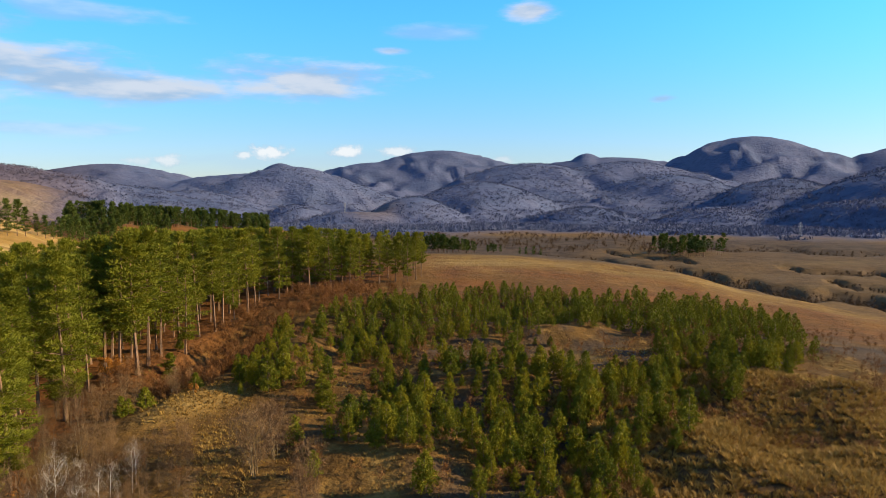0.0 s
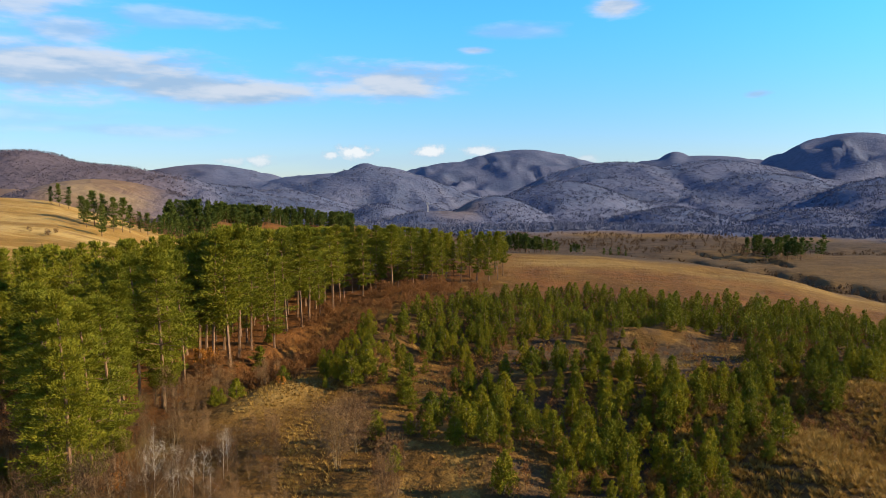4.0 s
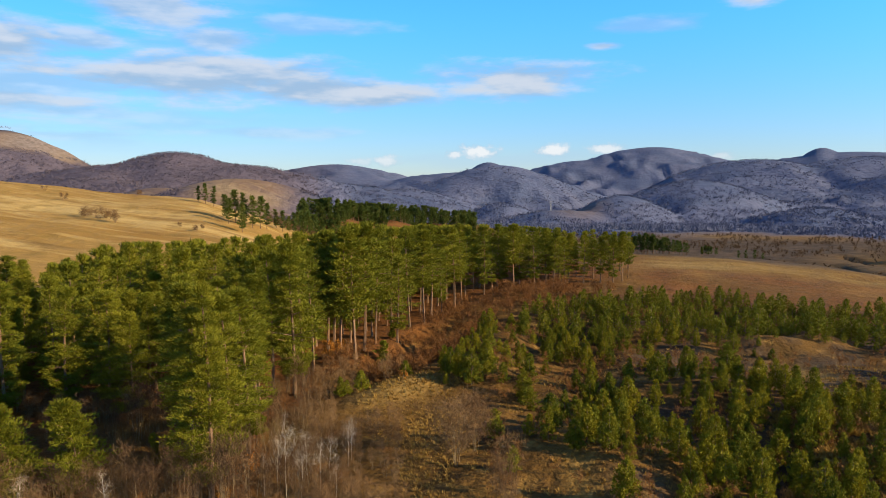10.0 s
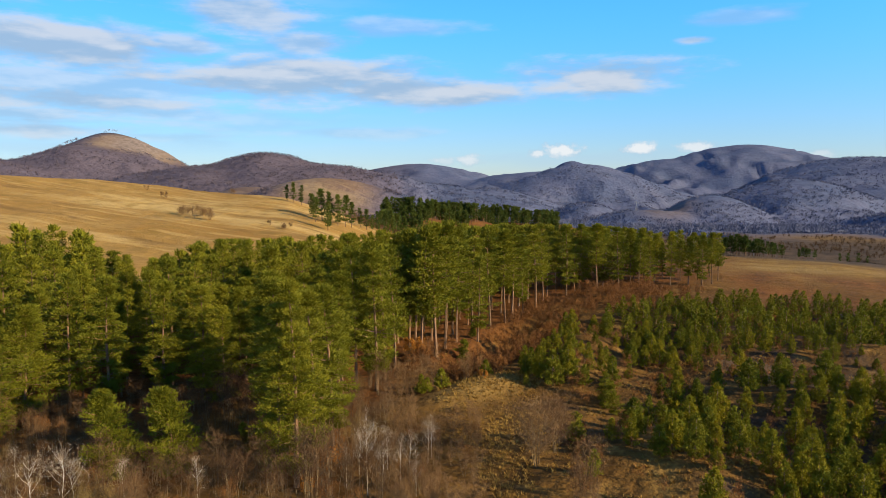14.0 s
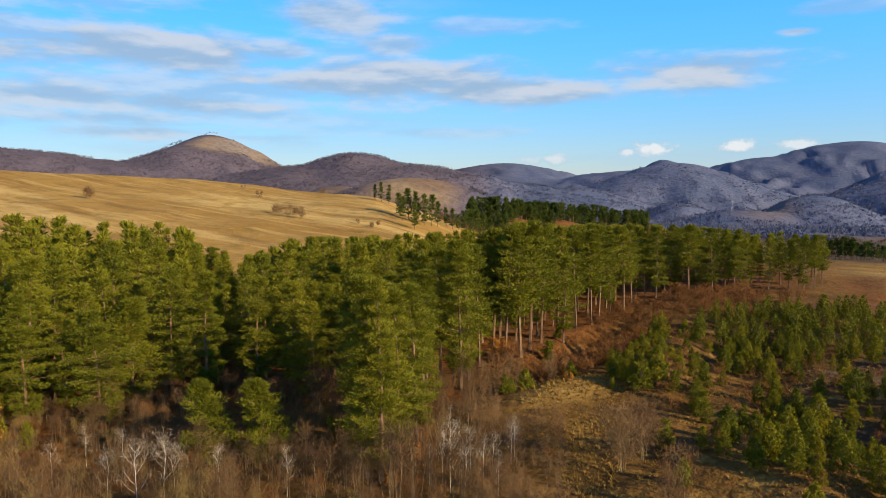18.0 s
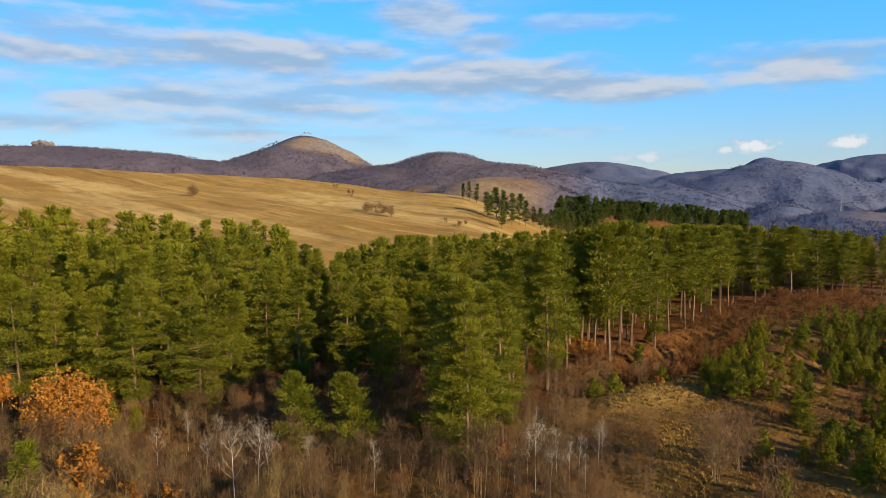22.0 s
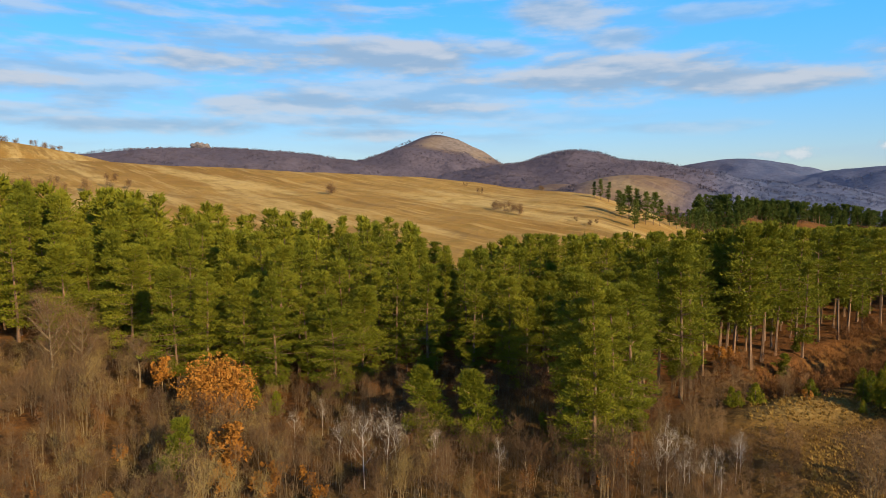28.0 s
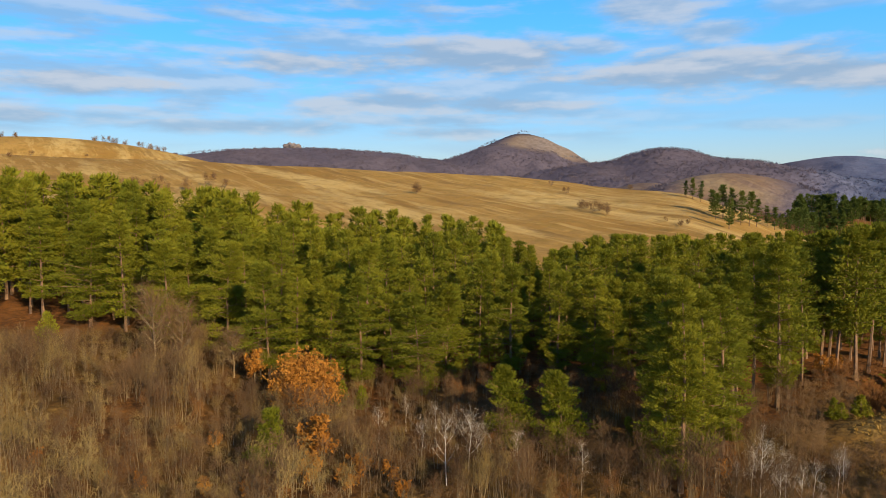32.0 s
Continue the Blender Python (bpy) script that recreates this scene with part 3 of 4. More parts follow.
def joined(name, kinds, places, mats, label, category):
    """Many plants in one mesh: kinds are (arrays, arrays), places are (kind, x, y, size)."""
    rng = np.random.RandomState(len(places))
    vs, ts, ws, n = [], [], [], 0
    px = np.array([p[1] for p in places])
    py = np.array([p[2] for p in places])
    pz = ground_z(px, py)
    for (k, x, y, s), z in zip(places, pz):
        a = rng.uniform(0, 6.28)
        rot = np.array(((math.cos(a), -math.sin(a), 0), (math.sin(a), math.cos(a), 0), (0, 0, 1)))
        for slot, (v, t) in enumerate(kinds[k]):
            vs.append((v @ rot.T) * s + (x, y, z - 0.08))
            ts.append(t + n)
            ws.append(np.full(len(t), slot))
            n += len(v)
    ob = new(name, mesh_of(name, np.concatenate(vs), np.concatenate(ts), mats, np.concatenate(ws)))
    return tagged(ob, label, category, kind="stuff")


# ---- ground ----
def build_ground():
    az = np.radians(np.concatenate([np.arange(-42, 98, 0.28), np.arange(98, 318, 2.5)]))
    r = np.concatenate([[0.0], np.exp(np.linspace(math.log(8), math.log(4950), 205))])
    A, R = np.meshgrid(az, r, indexing="ij")
    X, Y = -R * np.sin(A), R * np.cos(A)
    Z = ground_z(X, Y)
    na, nr = A.shape
    i = np.arange(na)[:, None]
    j = np.arange(nr - 1)[None]
    a, b = (i * nr + j).ravel(), (((i + 1) % na) * nr + j).ravel()
    tris = np.concatenate([np.stack([a, a + 1, b + 1], 1), np.stack([a, b + 1, b], 1)])
    me = mesh_of("ground", np.stack([X, Y, Z], -1).reshape(-1, 3), tris, [M_GROUND], smooth=True)
    D = np.degrees(A)
    D = np.where(D > 180, D - 360, D)
    n1, n2 = swell(X, Y, 300, 40, 4), swell(X, Y, 26, 41, 4)
    near_edge = np.interp(D, FRONT_AZ, FRONT_R)
    meadow = np.maximum(ease(-2, 12, R - (near_edge + 45)) * ease(16, 24, D), (0.3 + 0.2 * n1) * ease(172, 190, R + 8 * n2) * (1 - ease(8, 14, D)))
    litter = ease(-16, 4, R - near_edge + 6 * n2) * (1 - ease(60, 90, R - near_edge)) * ease(-2, 6, D)
    litter = np.maximum(litter, np.clip(0.7 + 0.4 * n2, 0, 0.95) * ease(160, 172, R) * (1 - ease(204, 224, R)) * (1 - ease(-1, 5, D)))
    litter = np.maximum(litter, 0.9 * ease(470, 500, R + 10 * n2) * ease(11, 14, D) * (1 - ease(29, 32, D)) * (1 - ease(840, 900, R)))
    litter = np.maximum(litter, 0.75 * ease(28, 36, D) * (1 - ease(100, 130, R)) * ease(-0.6, 0.4, n2))
    wood = np.maximum(ease(800, 960, R + 90 * n1), 0 * R)
    knoll = np.maximum(np.exp(-(((D - 33) / 4.2) ** 2 + ((R - 1090) / 160) ** 2) ** 2), np.exp(-(((D - 40) / 5) ** 2 + ((R - 1200) / 90) ** 2) ** 2) * 0.8)
    knoll = np.maximum(knoll, np.exp(-(((D - 6.0) / 2.6) ** 2 + ((R - 1290) / 120) ** 2) ** 2))
    hump = ease(77, 79, D) * (1 - ease(840, 900, R))
    wood = wood * (1 - 0.42 * knoll) * (1 - hump)
    # bare slope and cliffs of the cone
    tx, ty = at(46.9, 2230)
    bare = np.exp(-(((X - tx) / 88) ** 2 + ((Y - ty) / 150) ** 2) ** 2)
    wood = wood * (1 - 0.85 * bare)
    valley_soil = 0.7 * ease(-0.1, 0.35, n1) * ease(600, 680, R) * (1 - ease(820, 900, R)) * (1 - ease(10, 25, D))
    valley_soil = np.maximum(valley_soil, np.clip(0.55 + 0.35 * n1 + 0.4 * ease(640, 690, R) + 0.4 * ease(-16, -9, D), 0, 0.95) * ease(236, 262, R) * (1 - ease(780, 870, R)) * (1 - ease(0, 12, D)))
    bank_soil = np.minimum(1, 1.8 * trenches(R, D))
    pale = np.exp(-(((D - 21) / 4.8) ** 2 + ((R - 98 - 1.1 * (21 - D)) / 5) ** 2) ** 2) + 0.8 * np.exp(-(((D + 10.8) / 3.2) ** 2 + ((R - 121) / 4.5) ** 2) ** 2)
    pale = pale + 0.7 * np.exp(-((D - 5 - (R - 66) * 0.1) / 1.2) ** 2) * (1 - ease(82, 92, R)) + 0.8 * np.exp(-(((D + 25) / 7) ** 2 + ((R - 146 - 1.6 * (D + 25)) / 4) ** 2) ** 2)
    # dark earth patches among the young pines, with the shade between them painted in
    earth_and_shade = 0.9 * ease(-0.2, 0.25, n2 + 0.4 * swell(X, Y, 60, 44, 2)) * (1 - ease(0, 5, D)) * (1 - ease(150, 185, R)) * (1 - 0.35 * ease(-14, -19, D) * (1 - ease(95, 110, R)))
    pale = np.clip(pale, 0, 1) * np.clip(0.8 + 0.55 * n2, 0, 1) * ease(60, 64, R)
    # the first mask sets where the woods take the haze-blue colour
    for key, val in (("haze_blue", 1 - ease(23, 31, D)), ("meadow", meadow), ("litter", litter), ("wood", wood), ("soil_and_shade", np.maximum(np.maximum(valley_soil, bank_soil), earth_and_shade)), ("pale", pale), ("rock", bare * ease(600, 700, R))):
        at_points = me.attributes.new(key, "FLOAT", "POINT")
        at_points.data.foreach_set("value", np.clip(val * ease(25, 58, R), 0, 1).astype(np.float32).ravel())
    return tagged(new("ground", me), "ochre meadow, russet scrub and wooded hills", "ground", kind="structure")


# front and back edge of the pine wood: bearing and distance
FRONT_AZ = (1.6, 4.4, 8.6, 12.3, 16.3, 20.6, 25.3, 27, 29, 31, 33.5, 36, 38, 39.5, 45, 60, 67, 74, 80, 85, 92)
FRONT_R = (190, 188, 182, 176, 160, 130, 119, 115, 102, 96, 78, 71, 84, 104, 104, 98, 108, 124, 138, 146, 152)
BACK_AZ = (1.6, 8, 16, 25, 35, 45, 55, 70, 92)
BACK_R = (212, 232, 242, 245, 225, 205, 200, 195, 205)
# the angle, above the viewpoint's level, up to which the tree tops of the wood stand
TOP_AZ = (1.6, 5, 12, 20, 30, 36, 43, 46, 49, 51.5, 57, 65, 72, 80, 88)
TOP_EL = (-3.6, -3.4, -3.1, -3.0, -3.6, -3.9, -4.2, -5.2, -4.9, -2.6, -2.3, -1.5, -0.5, 0.8, 1.3)
build_ground()


# ---- the pine wood ----
def pine_masters(seeds, lod, heights):
    made = []
    for s, h in zip(seeds, heights):
        wood, leaf = tall_pine(s, h=h, base=(0.13, 0.36, 0.18, 0.44, 0.15, 0.24, 0.2)[len(made)], width=2.5 + 0.28 * (s % 4), **lod)
        made.append(plant("pine_tree", [("trunk", wood, M_BARK), ("crown", leaf, M_NEEDLE)], "tall Scots pine, bare orange-brown trunk, ragged green crown", "pine tree", "pines of the wood"))
    return Grove(made, heights)


NEAR = dict(clumps=190, blades=92, size=0.165, pad=0.84)
MID = dict(clumps=150, blades=36, size=0.245, sides=5, pad=0.9)
near_pines = pine_masters((1, 2, 3, 4, 5, 6), NEAR, (18, 19, 17.5, 20, 18.5, 16.5))
mid_pines = pine_masters((11, 12, 13, 14, 15, 16, 17), MID, (16, 17, 18, 15.5, 17, 16.5, 18))

rng_wood = np.random.RandomState(5)
taken = []


def free(x, y, gap):
    for tx, ty, tg in taken:
        if (tx - x) ** 2 + (ty - y) ** 2 < (0.5 * (gap + tg)) ** 2:
            return False
    return True


count_pines = 0


def pine(az, r, h, near=None, which=None):
    global count_pines
    x, y = at(az, r)
    taken.append((x, y, 4.4))
    grove = near_pines if (r < 106 and az < 72 if near is None else near) else mid_pines
    count_pines += 1
    if which is None:
        which = (0, 2, 4, 5)[count_pines % 4] if az > 40 else count_pines % len(grove.masters)
    return grove.put(which, az, r, h)


# trees that stand out along the edge: bearing, distance, height
for az, r, h in ((37.2, 71, 18.6), (35.8, 70, 21.0), (34.4, 74, 19.5), (32.9, 80, 19.3), (40.1, 106, 15.1), (42.9, 102, 16.7), (30.8, 102, 21.2), (29.2, 102, 22.0),
                 (32.4, 91, 19.2), (45.8, 103, 17.2), (38.2, 98, 14.7), (27.4, 132, 21.0)):
    pine(az, r, h, True, (0, 4)[int(h * 10) % 2] if r < 82 else None)
for az, r, h in ((26.3, 127, 21.7), (25.3, 120, 22.4), (24.2, 120, 23.1), (23.4, 125, 23.0), (21.1, 140, 20.8), (19.7, 144, 20.1), (17.8, 152, 20.2), (25.8, 124, 20.2), (22.4, 130, 21.3)):
    pine(az, r, h, None, 3 if int(r) % 2 else 1)
for az, r, h in ((15.9, 162, 18.9), (13.4, 173, 17.5), (2.3, 190, 13.1), (3, 188, 12.8), (4, 188, 12.3), (5.3, 187, 13.6), (6.8, 186, 12.2), (7.7, 182, 14.3), (9.3, 181, 15.9), (11, 179, 16.9)):
    pine(az, r, h)
for az, r, h in ((67.3, 104, 17.5), (62.2, 98, 17), (59.6, 100, 14.3), (73.6, 126, 20.4), (71.2, 122, 19.4), (77.5, 130, 21), (80.2, 136, 21.4), (82.9, 148, 22), (86.0, 165, 22)):
    pine(az, r, h)

# old pines with crowns as broad as they are high, green down to the scrub
broad_pines = Grove([plant("broad_pine", [("trunk", w, M_BARK), ("crown", l, M_NEEDLE)], "broad old Scots pine, dense green crown down to the scrub", "pine tree", "broad pines at the wood's edge")
                     for w, l in (tall_pine(41 + k, 15, 0.1, 4.4, clumps=330, blades=84, size=0.17, pad=0.97) for k in range(2))], [15, 15])
for i, (az, r, h) in enumerate(((57.4, 97, 14.6), (69.6, 106, 17.5), (64.6, 101, 16.5), (55.2, 101, 15.5), (72.8, 118, 18.5), (77.0, 124, 18.5), (41.4, 99, 13.5), (82.5, 140, 19))):
    taken.append((*at(az, r), 7.0))
    broad_pines.put(i % 2, az, r, h)

rest = []
tries = sorted(((rng_wood.uniform(1.6, 91), rng_wood.uniform(0, 1), rng_wood.rand()) for _ in range(9000)), key=lambda q: q[1])
for az, u, dice in tries:
    f, b = np.interp(az, FRONT_AZ, FRONT_R), np.interp(az, BACK_AZ, BACK_R)
    r = f + 1.5 + (b - f) * u
    x, y = at(az, r)
    if not free(x, y, 4.9 + 0.9 * u):
        continue
    h = 16.4 + 4.6 * (dice - 0.5) * 2
    cap = EYE + r * math.tan(math.radians(float(np.interp(az, TOP_AZ, TOP_EL)) - 2.2 * (1 - dice) ** 1.5)) - gz(x, y)
    h = min(h + (4.0 if az > 70 else 0), cap)
    if h < 9:
        continue
    taken.append((x, y, 4.6))
    if count_pines < 300:
        pine(az, r, h)
        taken.pop()
    else:
        rest.append((int(dice * 4), x, y, h / 17.0))
FAR = dict(clumps=90, blades=11, size=0.52, sides=3, pad=1.0)
far_kinds = [tall_pine(30 + k, h=17.0, base=0.28, width=2.8, **FAR) for k in range(4)]
joined("pine_wood", far_kinds, rest, [M_BARK, M_NEEDLE], "dense pine wood behind the front trees", "pine wood")

# ---- young pines ----
young_heights = [4.6, 4.2, 5.0, 3.8, 4.4]
young = Grove([plant("young_pine", [("trunk", w, M_BARK_GREY), ("crown", l, M_NEEDLE_YOUNG)], "young bright green pine, branched to the ground", "young pine", "young pine plantation")
               for w, l in (young_pine(60 + k, h) for k, h in enumerate(young_heights))], young_heights)
rng_young = np.random.RandomState(8)
sown, sown_all = [], []
for _ in range(14000):
    az, u = rng_young.uniform(-34, 17), rng_young.rand()
    r = math.sqrt(64 ** 2 + u * (190 ** 2 - 64 ** 2))
    x, y = at(az, r)
    thick = swell(np.array([x]), np.array([y]), 46, 77, 3)[0]
    edge = np.interp(az, (-34, -30, -27, -23, -12, 3, 8, 9.5, 13, 17), (100, 120, 176, 184, 168, 165, 160, 150, 134, 112))
    if r > edge or (az > 10.5 and r < 100) or (az > 6 and r < 74):
        continue
    dense = 0.2 + 0.75 * float(thick)
    if r > 138:
        dense += 0.6
    if -20 < az < -2 and 78 < r < 108:
        dense += 0.5
    if az < -15 and r < 102 or az < -24 and r < 135:
        dense -= 0.36
    if -14 < az < -8 and 114 < r < 126:
        dense -= 0.7
    if -14 < az < 7 and r < 82:
        dense += 0.42
    if -20 < az < 6 and 82 < r < 112:
        dense += 0.2
    if 7 < az < 16 and r < 100:
        dense -= 0.12
    if 108 < r < 138:
        dense += 0.3 if 3 < az < 14 else -0.22
    if rng_young.rand() > dense + 0.05:
        continue
    gap = 1.9 if r > 138 else 2.3
    if any((a - x) ** 2 + (b - y) ** 2 < gap * gap for a, b in sown):
        continue
    sown.append((x, y))
    sown_all.append((r, az, (1.5 + 3.4 * rng_young.rand() ** 0.9) * (1.1 if r < 110 else 1.0)))
sown_all.sort()
young_rest = []
for i, (r, az, h) in enumerate(sown_all):
    if i < 300:
        young.put(i % 5, az, r, h)
    else:
        young_rest.append((i % 3, *at(az, r), h / 4.4))
joined("young_pines", [young_pine(70 + k, 4.4, blades=7, size=0.3, rows=8) for k in range(3)], young_rest, [M_BARK_GREY, M_NEEDLE_YOUNG],
       "dense belt of young pines before the meadow", "young pines")

# small pines that stand alone before the wood
lone_heights = [8.2, 6.0, 3.0]
lone_young = Grove([plant("small_pine", [("trunk", w, M_BARK), ("crown", l, M_NEEDLE)], label, "pine tree", "pines in the scrub")
                    for (w, l), label in ((tall_pine(90, 8.2, 0.05, 2.75, clumps=180, blades=70, size=0.19, pad=0.72), "broad half-grown pine standing in bare scrub"),
                                          (tall_pine(91, 6.0, 0.06, 1.35, clumps=60, blades=60, size=0.17, pad=0.6), "slim young pine standing in bare scrub"),
                                          (young_pine(92, 3.0, 0.95, 24, 0.17, 9), "small bright green pine in bare scrub"))], lone_heights)
for k, az, r, h in ((0, 49.6, 77, 9.0), (0, 45.4, 76, 9.0), (1, 70.1, 73, 7.0), (2, 63.8, 94, 3.7), (2, 62.2, 92, 3.3), (2, 85.3, 129, 5.3), (2, 23.8, 102, 2.6), (2, 25.4, 98, 2.8), (2, 24.9, 98, 2.2),
                    (2, 23.7, 99, 3.0), (1, 21.9, 122, 5.1), (2, 21.1, 134, 2.9), (1, 39.9, 80, 3.6), (1, 38.6, 76, 4.5), (2, 20.0, 104, 2.6), (2, 12.5, 79, 3.4), (2, 11.0, 70, 2.8), (1, 9.5, 92, 4.0)):
    lone_young.put(k, az, r, h)

# ---- leafless trees and scrub ----
birch_heights = [7.0, 6.0, 5.0]
birches = Grove([plant("birch_tree", [("trunk", w, M_BIRCH), ("crown", l, M_BIRCH_TWIG)], "leafless young birch with white stem", "birch tree", "birches at the wood's edge")
                 for w, l in (bare_tree(100 + k, h, 1.5 + 0.25 * k, 1, 12, 380, 0.0056, 1.1, 0.5, 0.008, boughs=3) for k, h in enumerate(birch_heights))], birch_heights)
for i, (az, r, h) in enumerate(((43.7, 67, 6.4), (55.1, 67, 8), (53.2, 69, 7.4), (58.5, 83, 5.8), (30.7, 72, 5), (28.3, 73, 5), (24.6, 76, 6), (30.0, 67, 8.2), (28.8, 66, 5.6), (25.9, 66, 6),
                                (49.0, 70, 5), (56.0, 80, 4.6), (30.0, 82, 5), (24.9, 74, 5.6), (57.2, 72, 5.5), (27.2, 68, 6.5), (26.4, 71, 5.2), (52.4, 72, 5), (31.8, 69, 5.5), (60.8, 80, 4.8))):
    birches.put(i % 3, az, r, h)

bare_heights = [10.0, 8.0, 5.5]
bare_trees = Grove([plant("bare_tree", [("trunk", w, M_BARK_GREY), ("crown", l, M_TWIG_PALE)], label, "bare tree", "leafless trees")
                    for (w, l), label in ((bare_tree(110, 10, 4.2, 1, 26, 3600, 0.019, 0.8, 0.7, 0.012), "spreading leafless broadleaf tree, fine brown twigs"),
                                          (bare_tree(111, 8, 3.6, 5, 9, 3400, 0.012, 0.9, 0.7, 0.012), "round leafless bush with a haze of brown twigs"),
                                          (bare_tree(112, 5.5, 2.3, 4, 6, 1300, 0.012, 0.9, 0.6, 0.012), "small leafless bush of grey-brown twigs"))], bare_heights)
for k, az, r, h in ((0, 78.2, 109, 13.5), (0, 76.2, 110, 11), (0, 86.7, 110, 7), (1, 15.6, 72, 9.4), (1, 14.0, 76, 8.4), (2, 21.6, 104, 5.8), (2, 20.4, 107, 4.4), (1, 84.1, 118, 7),
                    (2, 25.2, 110, 5), (1, 70.8, 106, 6.5), (0, 72.4, 106, 7.5), (2, 23.0, 112, 4.6), (1, 80.5, 98, 7), (0, 89.0, 100, 8)):
    bare_trees.put(k, az, r, h, 0.16 * h if k else 0.08)

oak_heights = [9.0, 5.0, 2.8]
oaks = Grove([plant("oak_tree", [("trunk", w, M_BARK_GREY), ("crown", l, M_OAK)], label, "oak tree", "oaks with dead leaves")
              for (w, l), label in ((leafy_tree(120, 9.0, 3.7, 250, 34, 0.2), "round oak keeping its orange-brown dead leaves"),
                                    (leafy_tree(121, 5.0, 1.3, 60, 22, 0.2), "narrow oak keeping its orange-brown dead leaves"),
                                    (leafy_tree(122, 2.8, 0.9, 32, 16, 0.17), "oak sapling with bright orange dead leaves"))], oak_heights)
for k, az, r, h in ((0, 66.9, 89, 8.8), (1, 66.1, 73, 6.2), (2, 66.6, 69, 3.4), (2, 63.2, 66.5, 3.7), (2, 59.8, 67, 3.0), (2, 79.6, 72, 2.2), (2, 86.5, 80, 2.2), (1, 70.8, 104, 5.2), (2, 32.5, 75, 2.2), (1, 26.3, 118, 4.2),
                    (2, 62.0, 71, 2.4), (2, 75.0, 70, 2.0), (2, 82.0, 74, 2.4), (2, 71.8, 68, 1.9), (1, 25.4, 120, 3.6), (2, 20.2, 100, 1.6), (2, 35.0, 68, 1.8), (2, 58.8, 64, 2.4), (2, 74.0, 82, 2.0), (2, 33.6, 73, 2.0)):
    oaks.put(k, az, r, h)


def scrub_places(seed, tries, az_lo, az_hi, r_lo, r_hi, gap, keep):
    """Scattered places on the plan that keep(az, r, n) lets stand."""
    rng = np.random.RandomState(seed)
    az = rng.uniform(az_lo, az_hi, tries)
    r = np.sqrt(rng.uniform(r_lo ** 2, r_hi ** 2, tries))
    x, y = -r * np.sin(np.radians(az)), r * np.cos(np.radians(az))
    n = swell(x, y, 34, seed + 1, 3)
    out, cells = [], {}
    for a, d, px, py, nn in zip(az, r, x, y, n):
        if not keep(a, d, nn):
            continue
        c = (int(px // gap), int(py // gap))
        if c in cells:
            continue
        cells[c] = 1
        out.append((a, d, px, py))
    return out


def in_clearing(a, d):
    return (16 < a < 20.5 and d < 92) or (15.5 < a < 26 and abs(d - 97 - 1.1 * (21 - a)) < 8) or (8 < a < 21 and d < 90 and abs(a - 18.5 + (d - 64) * 0.09) < 1.9) or (2 < a < 5 and d < 80)


shrub_h = [5.0, 4.4, 5.6, 3.4, 4.6]
shrub_arrays = [bare_tree(130, 5.0, 1.9, 6, 4, 800, 0.009, 1.5, 0.6, 0.011, boughs=2), bare_tree(131, 4.4, 2.0, 5, 4, 1000, 0.0085, 1.2, 0.55, 0.011, boughs=2),
                bare_tree(132, 5.6, 1.7, 4, 5, 620, 0.0095, 1.6, 0.65, 0.011, boughs=2), bare_tree(133, 3.4, 1.5, 6, 4, 640, 0.009, 1.0, 0.5, 0.011, boughs=2), bare_tree(134, 4.6, 1.7, 6, 4, 900, 0.01, 1.3, 0.55, 0.013, boughs=2)]
shrubs = Grove([plant("bare_shrub", [("trunk", w, M_BARK_GREY), ("crown", l, (M_TWIG_GOLD, M_TWIG, M_TWIG, M_TWIG_RED, M_TWIG_PALE)[k])], label, "shrub", "leafless scrub")
                for k, ((w, l), label) in enumerate(zip(shrub_arrays, ("thicket shrub of thin upright grey-brown poles", "dense leafless brown shrub", "clump of tall bare saplings", "low russet leafless shrub", "rounded pale brown leafless bush")))], shrub_h)
thicket = scrub_places(140, 9000, 24, 93, 60, 126, 2.0, lambda a, d, n: d < np.interp(a, FRONT_AZ, FRONT_R) + 4 and not in_clearing(a, d) and n > -0.8)
thicket += scrub_places(141, 1200, 11, 28, 60, 90, 2.0, lambda a, d, n: not in_clearing(a, d) and (n > 0.45 or a > 20.5 and n > -0.5))
rng_scrub = np.random.RandomState(4)
rng_scrub.shuffle(thicket)
tall_rest, gold_rest, pale_rest = [], [], []
for i, (a, d, px, py) in enumerate(thicket):
    k, h = int(rng_scrub.choice((0, 0, 1, 1, 2, 3))), rng_scrub.uniform(2.6, 6.4)
    if a < 28 and k != 3:
        k = 4
    h *= 0.85 + 0.45 * float(swell(np.array([px]), np.array([py]), 22, 66, 2)[0])
    if k == 3:
        h = min(h, 3.4)
    if 20 < a < 28:
        h = min(h, 2.4 if d > 72 else 3.4)
    if 58 < a < 68 and d > 84 or 42 < a < 56 and d > 74:
        h = min(h, 3.6)
    if i < 300:
        shrubs.put(k, a, d, h)
    else:
        (pale_rest if k == 4 else gold_rest if k == 0 and a > 62 else tall_rest).append((0 if k == 4 else k, px, py, h / shrub_h[k]))
thin_kinds = [bare_tree(150 + k, shrub_h[k], 2.0, 5, 3, 360, 0.0085, 1.15, 0.75, 0.0125, boughs=1, lite=True) for k in range(4)]
joined("pale_scrub", [bare_tree(155, 4.6, 1.8, 5, 3, 420, 0.01, 1.2, 0.7, 0.017, boughs=1, lite=True)], pale_rest, [M_BARK_GREY, M_TWIG_PALE], "soft pale brown leafless bushes by the clearing", "scrub")
joined("golden_scrub", thin_kinds, gold_rest, [M_BARK_GREY, M_TWIG_GOLD], "leafless scrub with golden-olive twigs", "scrub")
